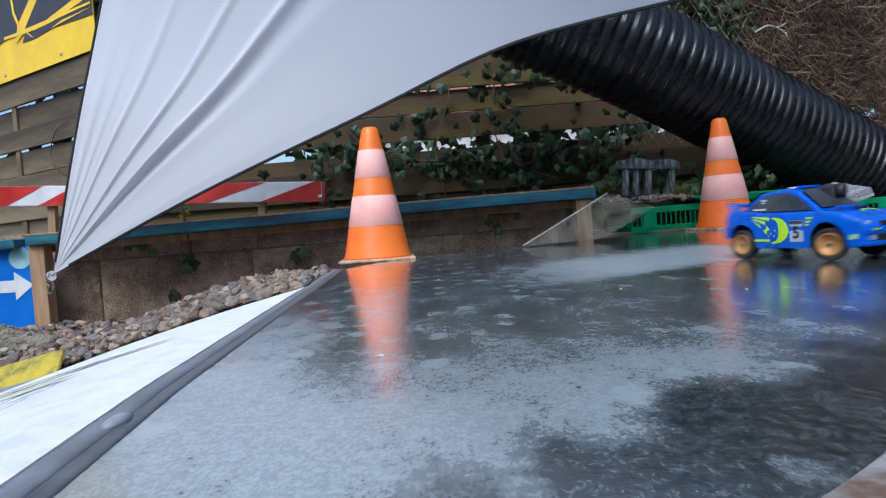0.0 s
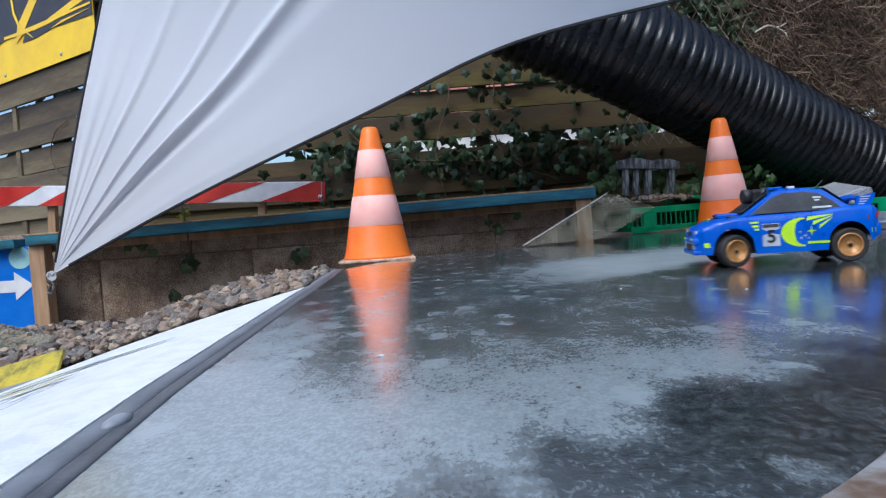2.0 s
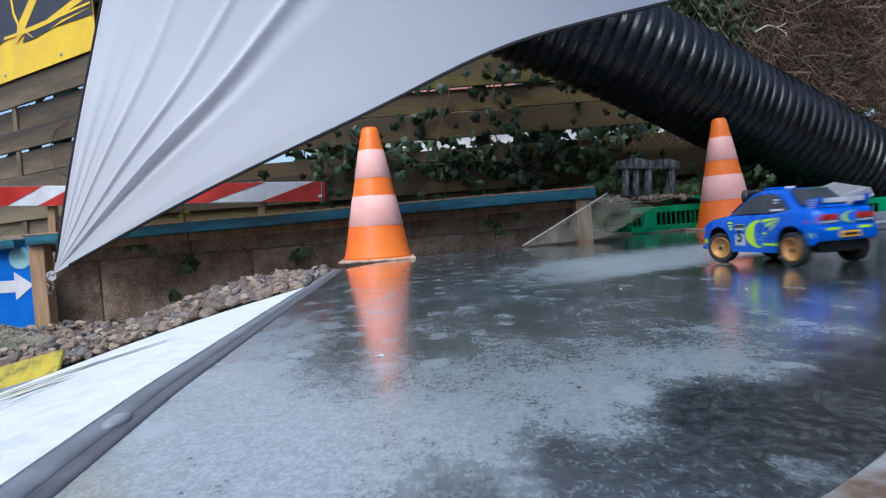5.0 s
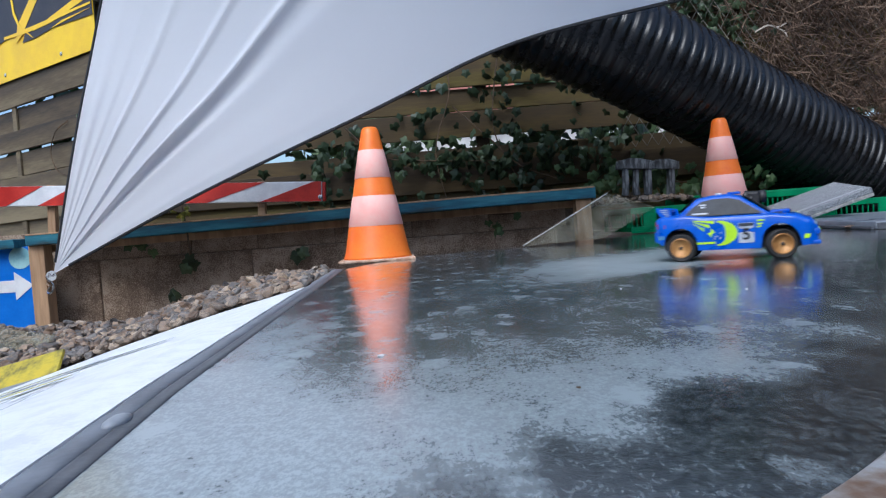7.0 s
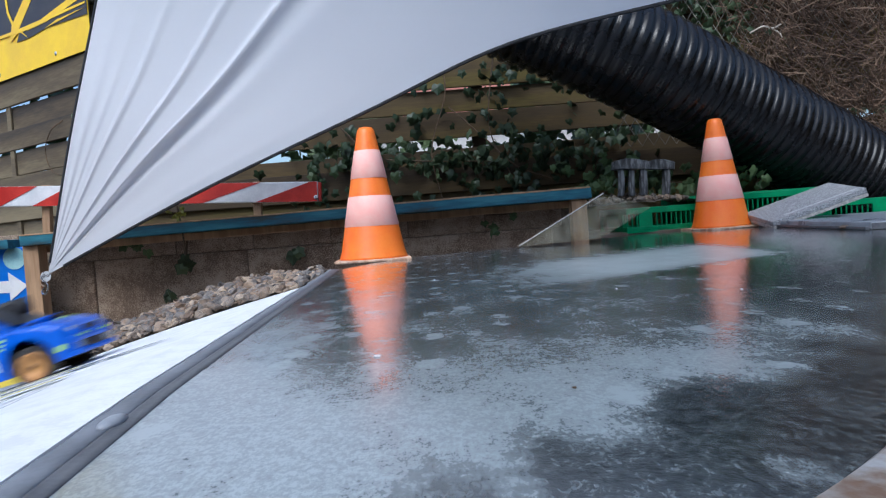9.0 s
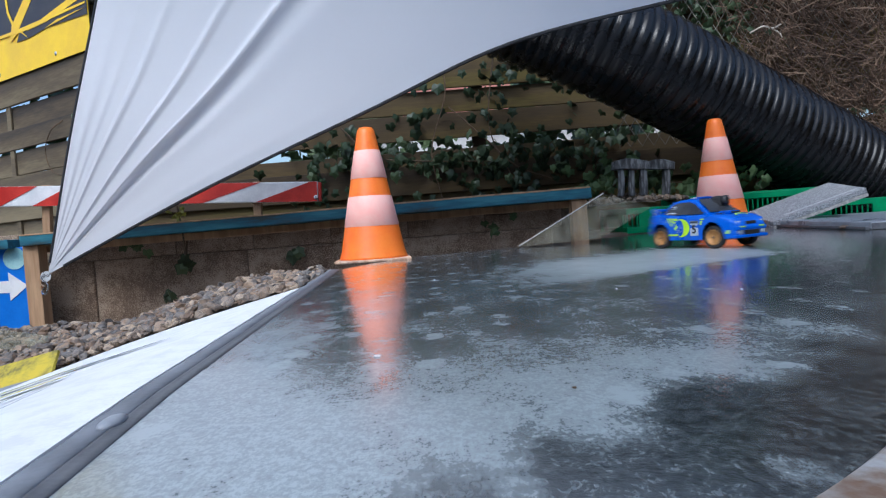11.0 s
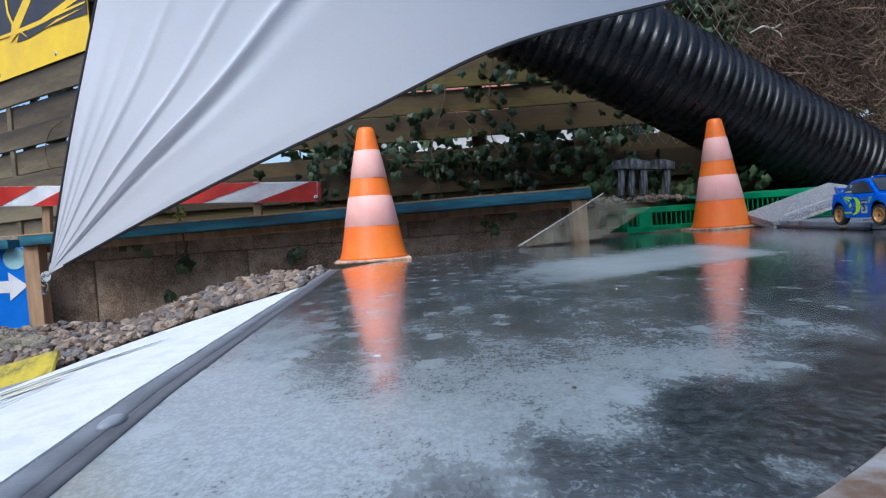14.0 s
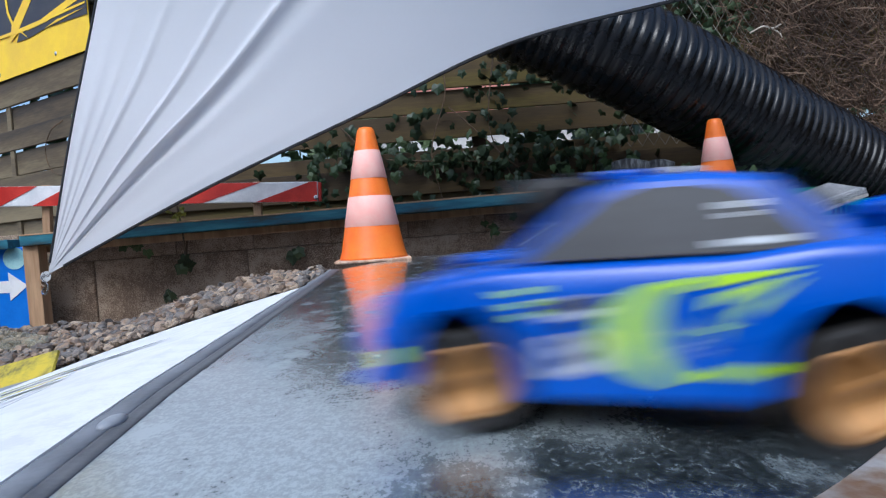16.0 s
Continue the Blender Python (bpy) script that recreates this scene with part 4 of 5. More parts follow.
def dry_hedge():
    """A tangle of dead climber twigs over wire mesh."""
    h = thing("dry_hedge", "tangle of dead brown climber twigs over wire mesh", "hedge", about(2.95), kind="stuff")
    rnd = random.Random(21)
    verts, faces = [], []
    for i in range(15000):
        x, z = rnd.uniform(1.35, 3.0), rnd.uniform(0.1, 2.0)
        if rnd.random() > min(1.0, max(0.06, (x - 1.48) / 0.25)):
            continue
        p = Vector((x, 2.95 - abs(rnd.gauss(0, 0.07)), z))
        a = rnd.gauss(-0.6, 0.9)
        d = Vector((math.cos(a), rnd.gauss(0, 0.35), math.sin(a))) * rnd.uniform(0.012, 0.03)
        r = rnd.uniform(0.0009, 0.0028)
        last = None
        for k in range(5):
            u = d.cross(Vector((0, 1, 0.1))).normalized() * r
            w = Vector((0, -r, 0))
            first = len(verts)
            verts += [tuple(p + u), tuple(p - u * 0.5 + w), tuple(p - u * 0.5 - w)]
            if last is not None:
                faces += [(last + q, last + (q + 1) % 3, first + (q + 1) % 3, first + q) for q in range(3)]
            last = first
            p = p + d
            d = d + Vector((rnd.gauss(0, 1), rnd.gauss(0, 0.6), rnd.gauss(-0.15, 1))) * 0.007
    me = bpy.data.meshes.new("twigs")
    me.from_pydata(verts, [], faces)
    me.materials.append(TWIG)
    ob = new("twigs", me)
    ob.parent = h
    ob["kind"] = "stuff"


def wire_mesh():
    w = thing("wire_mesh", "rusty diamond wire mesh on the fence", "wire mesh", about(2.93), kind="stuff")
    bm = bmesh.new()
    x0, x1, z0, z1, s = 0.95, 2.9, 0.35, 1.6, 0.058
    for sign_ in (1, -1):
        k = -60
        while k < 90:
            c = k * s
            pts = []
            for i in range(41):
                z = z0 + (z1 - z0) * i / 40
                x = x0 + c + sign_ * (z - z0) * 0.62
                if x0 <= x <= x1:
                    pts.append((x, 2.925 + 0.004 * math.sin(i * 2), z))
            if len(pts) > 2:
                tube([pts[0], pts[len(pts) // 2], pts[-1]], 0.0024, 3, bm)
            k += 1
    part("netting", bm, WIRE, w)["kind"] = "stuff"


def far_side():
    """What shows through the gaps of the fence: a pale house and garden shrubs."""
    h = thing("house", "pale rendered house with a red tiled roof beyond the fence", "house", pose(2.5, 19.0, -0.44))
    part("wall", box(9.0, 5.0, 3.2, (0, 0, 1.6)), RENDER, h)
    part("roof", prism([(-2.9, 3.2), (2.9, 3.2), (0, 5.4)], 9.4, "x", (-4.7, 0, 0)), TILE, h)
    for x in (-3.4, -1.2, 1.0, 3.2):
        w = part("window", box(1.0, 0.06, 1.2, (x, -2.52, 1.5), 0.01), WHITE, h)
        part("pane", box(0.84, 0.02, 1.04, (x, -2.56, 1.5)), PANE, w)
    rnd = random.Random(31)
    for k, (x, y) in enumerate(((-2.6, 6.0), (-0.9, 6.6), (2.3, 6.0), (3.8, 5.4), (0.95, 3.75), (-2.3, 4.0), (-0.55, 4.3))):
        s = thing("shrub", "green garden shrub beyond the fence", "shrub", pose(1.6 * x, 1.8 * y, -0.44) @ Matrix.Scale(1.6, 4))
        part("trunk", tube([(0, 0, 0), (0.03, 0, 0.4), (0, 0.05, 0.8)], lambda q: 0.04 - 0.02 * q, 6), STEM, s)
        crown = []
        for i in range(500):
            d = Vector((rnd.gauss(0, 1), rnd.gauss(0, 1), rnd.gauss(0, 1))).normalized() * rnd.uniform(0.35, 1.0)
            p = Vector((d.x * 0.75, d.y * 0.6, 0.9 + d.z * 0.75))
            crown.append((rnd.choice(LEAVES["pale"]), Matrix.LocRotScale(p, Euler([rnd.uniform(0, 6) for _ in range(3)]), [rnd.uniform(0.05, 0.09)] * 3)))
        joined("crown", crown, LEAF_PALE, s)


def litter():
    """Small loose things on the track and in the hedge."""
    s = tagged(new("stone", PEBBLES[2]), "small brown stone at the edge of the grey slab", "stone")
    s.matrix_basis = pose(1.86, 3.0, 0.012, 0, 0, 40) @ Matrix.Diagonal((0.022, 0.018, 0.02, 1))
    for k, (x, y, r) in enumerate(((-0.087, 0.82, 0.005), (0.36, 1.35, 0.003), (0.115, 0.60, 0.0028), (-0.02, 1.9, 0.004), (0.55, 1.2, 0.003))):
        bm = bmesh.new()
        bmesh.ops.create_icosphere(bm, subdivisions=1, radius=1)
        for v in bm.verts:
            v.co *= 1 + 0.5 * noise.noise(v.co * 1.7 + Vector((k * 3, 0, 0)))
        f = tagged(part("flake", bm, WHITE if k != 2 else STEM), "pale flake lying on the wet track" if k != 2 else "brown scrap lying on the wet track", "flake")
        f.matrix_basis = pose(x, y, 0.001, 0, 0, k * 50) @ Matrix.Diagonal((r, r * 0.8, r * 0.35, 1))
    w = thing("stick", "pale bare stick caught in the dry hedge", "stick", about(2.85))
    part("branch", tube(spline([(1.60, 2.85, 0.86), (1.66, 2.84, 0.885), (1.70, 2.83, 0.87), (1.75, 2.84, 0.89)], 14), 0.004, 5), LEAVES_DRY, w)
    part("branch", tube(spline([(1.68, 2.84, 0.88), (1.73, 2.83, 0.85), (1.74, 2.82, 0.82)], 10), 0.003, 5), LEAVES_DRY, w)


def crate_gravel():
    rnd = random.Random(41)
    heap = thing("gravel_fill", "grey and brown pebbles lying in and beside the green crate", "gravel", about(2.55))
    bm = bmesh.new()
    n = 14
    g = [[bm.verts.new((0.60 + i / n * 0.56, 2.42 + j / n * 0.34, 0.075 + 0.028 * math.sin(math.pi * i / n) * (0.5 + j / n) + 0.01 * noise.noise((i, j, 0.5)))) for j in range(n + 1)] for i in range(n + 1)]
    for i in range(n):
        for j in range(n):
            bm.faces.new((g[i][j], g[i + 1][j], g[i + 1][j + 1], g[i][j + 1]))
    part("bed", bm, EARTH, heap, smooth=True)
    for i in range(150):
        r = rnd.uniform(0.008, 0.018)
        u, v = rnd.random(), rnd.random()
        ob = new("pebble", rnd.choice(PEBBLES))
        ob.parent = heap
        ob.matrix_basis = Matrix.LocRotScale((0.62 + 0.50 * u, 2.425 + 0.3 * v, 0.078 + 0.028 * math.sin(math.pi * u) * (0.5 + v) + r * 0.5), Euler([rnd.uniform(-1, 1), rnd.uniform(-1, 1), rnd.uniform(0, 6)]), (r, r, r))


# ---- radio-controlled rally car: +x is forward, z = 0 where the tyres stand ----
AXLE, TRACK_W, WHEEL_R = 0.1285, 0.081, 0.0405


def lerp_table(rows, x):
    for (a, p), (b, q) in zip(rows, rows[1:]):
        if x <= b:
            s = max(0.0, (x - a) / (b - a))
            s = s * s * (3 - 2 * s) if abs(q - p) > 1e-6 else s
            return p + (q - p) * s
    return rows[-1][1]


HALF = [(-0.196, 0.078), (-0.180, 0.0885), (-0.14, 0.0935), (0.0, 0.0935), (0.15, 0.0935), (0.195, 0.086), (0.216, 0.070)]
TOP = [(-0.196, 0.112), (-0.185, 0.118), (-0.118, 0.119), (-0.05, 0.113), (0.06, 0.112), (0.105, 0.111), (0.16, 0.105), (0.200, 0.094), (0.216, 0.080)]
LOW = [(-0.196, 0.052), (-0.175, 0.042), (-0.07, 0.028), (0.07, 0.028), (0.18, 0.030), (0.216, 0.034)]


def side_at(x, z):
    """Half the body's width at that length and height: flared over the sills, drawn in towards the belt line."""
    s = (z - 0.03) / 0.085
    return lerp_table(HALF, x) - 0.010 * max(0, s - 0.55) ** 1.5 * 2 - 0.003 * max(0.0, 0.25 - s) + 0.002 * math.exp(-((abs(x) - AXLE) / 0.05) ** 2) * (1 - max(0, s - 0.7))


def low_at(x):
    z = lerp_table(LOW, x)
    for c in (-AXLE, AXLE):
        d = abs(x - c)
        if d < 0.0475:
            z = max(z, 0.040 + math.sqrt(0.0475 ** 2 - d * d) * 0.98)
    return z


def decal(name, outline, mat, parent, label="", lift=0.0009, sides=(1, -1)):
    """A thin skin of (x, z) outline on the car's flanks."""
    for s in sides:
        bm = bmesh.new()
        vs = [bm.verts.new((x, s * (side_at(x, z) + lift), z)) for x, z in outline]
        f = bm.faces.new(vs)
        bmesh.ops.triangulate(bm, faces=[f])
        part(name, bm, mat, parent, label)


def strip_decal(name, pairs, mat, parent, label="", lift=0.0009, sides=(1, -1)):
    """A thin skin made of (x, z) point pairs across a curved band."""
    for s in sides:
        bm = bmesh.new()
        last = None
        for p, q in pairs:
            row = []
            for k in range(4):
                x, z = p[0] + (q[0] - p[0]) * k / 3, p[1] + (q[1] - p[1]) * k / 3
                row.append(bm.verts.new((x, s * (side_at(x, z) + lift), z)))
            if last:
                for k in range(3):
                    bm.faces.new((last[k], last[k + 1], row[k + 1], row[k]))
            last = row
        part(name, bm, mat, parent, label)


def letter(text, size, mat, parent, at, label):
    cu = bpy.data.curves.new("numeral", "FONT")
    cu.body, cu.size, cu.align_x, cu.align_y, cu.extrude = text, size, "CENTER", "CENTER", 0.0004
    cu.offset = 0.0008
    tmp = new("numeral_source", cu)
    me = bpy.data.meshes.new_from_object(tmp)
    bpy.data.objects.remove(tmp)
    me.materials.append(mat)
    ob = new("numeral", me)
    ob.parent, ob.matrix_basis = parent, at
    return tagged(ob, label)


def wheel(parent, x, y, name="wheel"):
    w = new(name)
    w.empty_display_size = 0.01
    w.parent = parent
    w.matrix_basis = pose(x, y, WHEEL_R)
    s = 1 if y > 0 else -1
    R = WHEEL_R
    prof = [(0.026, -0.013), (R - 0.004, -0.0145), (R - 0.0008, -0.011), (R, -0.006), (R, 0.006), (R - 0.0008, 0.011), (R - 0.004, 0.0145), (0.026, 0.013)]
    bm = lathe(prof, 40, caps=False)
    bmesh.ops.rotate(bm, verts=bm.verts, cent=(0, 0, 0), matrix=Matrix.Rotation(radians(-90 * s), 3, "X"))
    part("tyre", bm, TYRE, w)
    bm = lathe([(0.0285, 0.010), (0.0285, 0.0145), (0.0255, 0.0150), (0.0235, 0.012), (0.021, 0.006), (0.012, 0.005), (0.0095, 0.009), (0.0075, 0.0105), (0.002, 0.0105)], 40)
    bmesh.ops.rotate(bm, verts=bm.verts, cent=(0, 0, 0), matrix=Matrix.Rotation(radians(-90 * s), 3, "X"))
    rim = part("rim", bm, GOLD, w, "bronze wheel rim", smooth=True)
    bm = bmesh.new()
    for k in range(10):
        a = 2 * math.pi * k / 10
        box(0.013, 0.0035, 0.0045, (0.0165 * math.cos(a), s * 0.0082, 0.0165 * math.sin(a)), 0.0, bm, Matrix.Rotation(-a, 4, "Y"))
    part("spokes", bm, GOLD, rim)
    bm = lathe([(0.005, 0.009), (0.005, 0.013), (0.003, 0.0145)], 6)
    bmesh.ops.rotate(bm, verts=bm.verts, cent=(0, 0, 0), matrix=Matrix.Rotation(radians(-90 * s), 3, "X"))
    part("nut", bm, BLACK, rim)
    return w


def rally_car(label):
    car = thing("rally_car", label, "toy car", group="rally cars")
    # lower shell, lofted along its length
    xs = sorted(set([round(-0.196 + i * 0.412 / 100, 5) for i in range(101)]))
    bm = bmesh.new()
    last = None
    for x in xs:
        zt, zb = lerp_table(TOP, x), low_at(x)
        prof = []
        for k in range(8):
            z = zb + (zt - 0.006 - zb) * k / 7
            prof.append((side_at(x, z), z))
        w = prof[-1][0]
        prof += [(w - 0.004, zt - 0.0015), (w - 0.012, zt)]
        bulge = 0.006 * max(0, 1 - ((x - 0.15) / 0.06) ** 2)
        prof += [((w - 0.012) * q, zt + 0.002 * (1 - q) + bulge * (1 - q) * 0.5) for q in (0.72, 0.45, 0.2, 0.0)]
        pts = [(-y, z) for y, z in prof] + [(y, z) for y, z in prof[-2::-1]]
        row = [bm.verts.new((x, y, z)) for y, z in pts]
        if last:
            for k in range(len(row) - 1):
                bm.faces.new((last[k], last[k + 1], row[k + 1], row[k]))
        else:
            bm.faces.new(row)
        last = row
    bm.faces.new(last[::-1])
    body = part("body", bm, PAINT, car, smooth=True)
    # cabin: roof, pillars, and smoked panes set a hair proud
    bw, tw = 0.082, 0.062
    sill, roof = 0.111, 0.163
    A = [(-0.138, 0.117), (-0.084, 0.158), (-0.045, roof), (0.0, roof + 0.001), (0.030, 0.158), (0.108, 0.110)]
    bm = bmesh.new()
    last = None
    for x, z in A:
        s = (z - sill) / (roof - sill)
        w = bw + (tw - bw) * max(0, s)
        row = [bm.verts.new(p) for p in ((x, -bw, sill - 0.012), (x, -w, z - 0.004), (x, -w + 0.006, z), (x, -w * 0.4, z + 0.0025), (x, w * 0.4, z + 0.0025), (x, w - 0.006, z), (x, w, z - 0.004), (x, bw, sill - 0.012))]
        if last:
            for k in range(len(row) - 1):
                bm.faces.new((last[k], last[k + 1], row[k + 1], row[k]))
        last = row
    part("cabin", bm, PAINT, car)
    for s in (1, -1):
        o = [(-0.118, 0.1145), (-0.100, 0.132), (-0.070, 0.1505), (-0.040, 0.1555), (0.004, 0.1555), (0.032, 0.148), (0.086, 0.1140)]
        bm = bmesh.new()
        vs = [bm.verts.new((x, s * (bw + (tw - bw) * (z - sill) / (roof - sill) + 0.0030), z)) for x, z in o]
        bm.faces.new(vs)
        pane = part("side_window", bm, GLASS_CAR, car, "smoked grey window")
        for x, z, w, h in ((-0.066, 0.142, 0.018, 0.004), (-0.066, 0.136, 0.012, 0.003), (-0.074, 0.1205, 0.042, 0.004)):
            bm = bmesh.new()
            ys = [s * (bw + (tw - bw) * (z + d - sill) / (roof - sill) + 0.0036) for d in (-h / 2, h / 2)]
            bm.faces.new([bm.verts.new(p) for p in ((x - w / 2, ys[0], z - h / 2), (x + w / 2, ys[0], z - h / 2), (x + w / 2, ys[1], z + h / 2), (x - w / 2, ys[1], z + h / 2))])
            part("print_bar", bm, SILVER, pane)
    for name, (x0, z0, w0), (x1, z1, w1) in (("windscreen", (0.102, 0.1165, 0.070), (0.034, 0.1585, 0.054)), ("rear_window", (-0.131, 0.1255, 0.066), (-0.088, 0.1580, 0.054))):
        bm = bmesh.new()
        bm.faces.new([bm.verts.new(p) for p in ((x0, -w0, z0), (x0, w0, z0), (x1, w1, z1 + 0.002), (x1, -w1, z1 + 0.002))])
        bmesh.ops.translate(bm, verts=bm.verts, vec=(0.0016 if x0 > 0 else -0.0016, 0, 0.0022))
        part(name, bm, GLASS_CAR, car, "smoked grey pane")
    part("roof_vent", box(0.034, 0.05, 0.006, (0.012, 0, 0.168), 0.002), PAINT, car)
    part("roof_bar", box(0.016, 0.020, 0.005, (-0.03, 0, 0.168), 0.002), WHITE, car, "small white roof tag")
    part("aerial", tube([(-0.075, 0.03, 0.160), (-0.095, 0.03, 0.178)], 0.0012, 5), BLACK, car)
    # bonnet scoop and lips
    part("bonnet_scoop", box(0.050, 0.052, 0.010, (0.128, 0, 0.114), 0.004), PAINT, car)
    part("scoop_mouth", box(0.004, 0.042, 0.005, (0.1535, 0, 0.114), 0.001), BLACK, car)
    for y in (-0.04, 0.04):
        part("bonnet_vent", box(0.022, 0.020, 0.003, (0.122, y, 0.1115), 0.001), BLACK, car)
    # nose
    part("grille", box(0.006, 0.052, 0.010, (0.2145, 0, 0.078), 0.002), BLACK, car)
    part("bumper", box(0.030, 0.150, 0.016, (0.207, 0, 0.062), 0.006), PAINT, car)
    part("bumper_lip", box(0.034, 0.158, 0.010, (0.206, 0, 0.036), 0.004), PAINT, car)
    part("intake", box(0.010, 0.074, 0.015, (0.2165, 0, 0.048), 0.003), BLACK, car, "dark lower air intake")
    for y in (-1, 1):
        part("headlight", box(0.014, 0.036, 0.013, (0.2055, y * 0.052, 0.079), 0.004, turn=Matrix.Rotation(radians(-y * 16), 4, "Z")), LAMP, car, "grey-white headlight")
        part("fog_light", box(0.006, 0.022, 0.013, (0.2175, y * 0.056, 0.049), 0.003), LAMP, car)
        part("nose_mark", box(0.003, 0.024, 0.004, (0.222, y * 0.046, 0.066), 0.001), LIME, car, "lime mark")
        # tail
        part("tail_light", box(0.006, 0.048, 0.012, (-0.1965, y * 0.050, 0.100), 0.002), TAIL, car, "dark red tail light")
        part("reverse_light", box(0.005, 0.046, 0.005, (-0.1965, y * 0.050, 0.0905), 0.001), LAMP, car)
        part("tail_mark", box(0.003, 0.036, 0.006, (-0.201, y * 0.044, 0.076), 0.001), LIME, car, "lime mark")
        decal("corner_mark", [(y0, z0) for y0, z0 in ((0.183, 0.047), (0.197, 0.047), (0.199, 0.057), (0.186, 0.058))], LIME, car, "lime mark", sides=(y,))
        decal("corner_mark", [(-0.188, 0.060), (-0.176, 0.060), (-0.176, 0.070), (-0.188, 0.070)], LIME, car, "lime mark", sides=(y,))
    for y in (-1, 1):
        decal("side_tail_light", [(-0.194, 0.088), (-0.168, 0.088), (-0.170, 0.097), (-0.194, 0.101)], TAIL, car, "dark red tail light", sides=(y,))
    part("rear_bumper", box(0.018, 0.164, 0.030, (-0.193, 0, 0.066), 0.007), PAINT, car)
    pl = part("number_plate", box(0.003, 0.056, 0.013, (-0.2035, 0, 0.064), 0.001), PLATE, car, "yellow plate with a dark bar")
    part("plate_bar", box(0.001, 0.044, 0.005, (-0.2055, 0, 0.064)), BLACK, pl)
    # wing
    part("rear_wing", box(0.030, 0.136, 0.006, (-0.176, 0, 0.134), 0.0025, turn=Matrix.Rotation(radians(8), 4, "Y")), PAINT, car)
    for y in (-0.066, 0.066):
        part("wing_stay", prism([(-0.182, 0.113), (-0.150, 0.114), (-0.156, 0.137), (-0.196, 0.143), (-0.194, 0.134)], 0.005, "y", (0, y - 0.0025, 0)), PAINT, car)
        for k in range(4):
            part("wing_bar", box(0.022 - 0.003 * k, 0.001, 0.0022, (-0.174 + 0.003 * k, y * 1.048, 0.136 - 0.005 * k)), SILVER, car, "pale bar of print on the wing's end")
    part("wing_print", box(0.001, 0.11, 0.010, (-0.1915, 0, 0.134), 0), SILVER, car, "pale bars on the wing")
    # chassis between the wheels
    part("chassis", box(0.36, 0.12, 0.05, (0, 0, 0.052), 0.008), BLACK, car)
    part("chassis", box(0.15, 0.150, 0.012, (0, 0, 0.034), 0.003), BLACK, car)
    # flank livery: crescent, comet tails, stars, number board
    cx, cz, ro = -0.030, 0.0695, 0.031
    pairs = []
    for k in range(25):
        a = radians(-95 + k * 7.9)
        th = 0.0045 + 0.012 * math.sin(math.pi * (k / 24)) ** 1.2
        pairs.append(((cx + 1.5 * ro * math.cos(a) + 0.006, cz + ro * math.sin(a)), (cx + 1.5 * (ro - th) * math.cos(a) + 0.000, cz + (ro - th * 0.6) * math.sin(a))))
    strip_decal("crescent", pairs, LIME, car, "lime crescent")
    for k, (x0, z0, x1, z1) in enumerate(((-0.038, 0.1005, -0.094, 0.1045), (-0.050, 0.0905, -0.092, 0.1010), (-0.064, 0.0820, -0.092, 0.0975))):
        decal("comet_tail", [(x0, z0 + 0.001), (x0 + 0.002, z0 - 0.0075), (x1, z1 - 0.0012), (x1, z1)], LIME, car, "lime streak")
    for x, z, r in ((-0.045, 0.071, 0.0115), (-0.031, 0.062, 0.0055), (-0.020, 0.070, 0.005), (-0.022, 0.057, 0.005), (-0.038, 0.056, 0.0045)):
        o = [((x + (r if i % 2 == 0 else r * 0.22) * math.cos(math.pi * i / 4)), (z + (r if i % 2 == 0 else r * 0.22) * math.sin(math.pi * i / 4))) for i in range(8)]
        decal("star", o, LIME if r > 0.01 else SILVER, car)
    decal("name_bar", [(-0.084, 0.0435), (-0.036, 0.0435), (-0.036, 0.049), (-0.084, 0.049)], LIME, car, "lime bar of print")
    decal("number_board", [(0.025, 0.043), (0.064, 0.043), (0.064, 0.092), (0.025, 0.092)], SILVER, car, "pale number board")
    decal("board_head", [(0.026, 0.084), (0.063, 0.084), (0.063, 0.091), (0.026, 0.091)], GLASS_CAR, car, lift=0.0013)
    for z in (0.096, 0.088, 0.081):
        decal("door_mark", [(0.072, z - 0.0022), (0.090 - (0.096 - z) * 0.6, z - 0.0022), (0.092 - (0.096 - z) * 0.6, z + 0.002), (0.072, z + 0.002)], LIME, car)
    for s in (1, -1):
        letter("5", 0.043, BLACK, car, pose(0.0445, s * (side_at(0.0445, 0.063) + 0.0016), 0.063, 90, 0, 0 if s < 0 else 180), "black numeral")
    # bonnet crescent
    bm = bmesh.new()
    last = None
    for k in range(15):
        a = radians(60 + k * 17)
        th = 0.010 * math.sin(math.pi * k / 14) + 0.002
        rows = [(0.178 + 0.015 * math.cos(a), 0.030 * math.sin(a) * 1.0), (0.178 + (0.015 - th * 0.7) * math.cos(a), (0.030 - th) * math.sin(a))]
        row = [bm.verts.new((x, y, lerp_table(TOP, x) + 0.0048)) for x, y in rows]
        if last:
            bm.faces.new((last[0], last[1], row[1], row[0]))
        last = row
    part("bonnet_crescent", bm, LIME, car, "lime crescent")
    # boot crescent
    bm = bmesh.new()
    last = None
    for k in range(15):
        a = radians(80 + k * 14)
        th = 0.011 * math.sin(math.pi * k / 14) + 0.0015
        rows = [(0.012 + 0.028 * math.cos(a), 0.098 + 0.012 * math.sin(a)), (0.012 + (0.028 - th) * math.cos(a), 0.098 + (0.012 - th * 0.35) * math.sin(a))]
        row = [bm.verts.new((-0.1985, -y, z)) for y, z in rows]
        if last:
            bm.faces.new((last[0], last[1], row[1], row[0]))
        last = row
    part("boot_crescent", bm, LIME, car, "lime crescent")
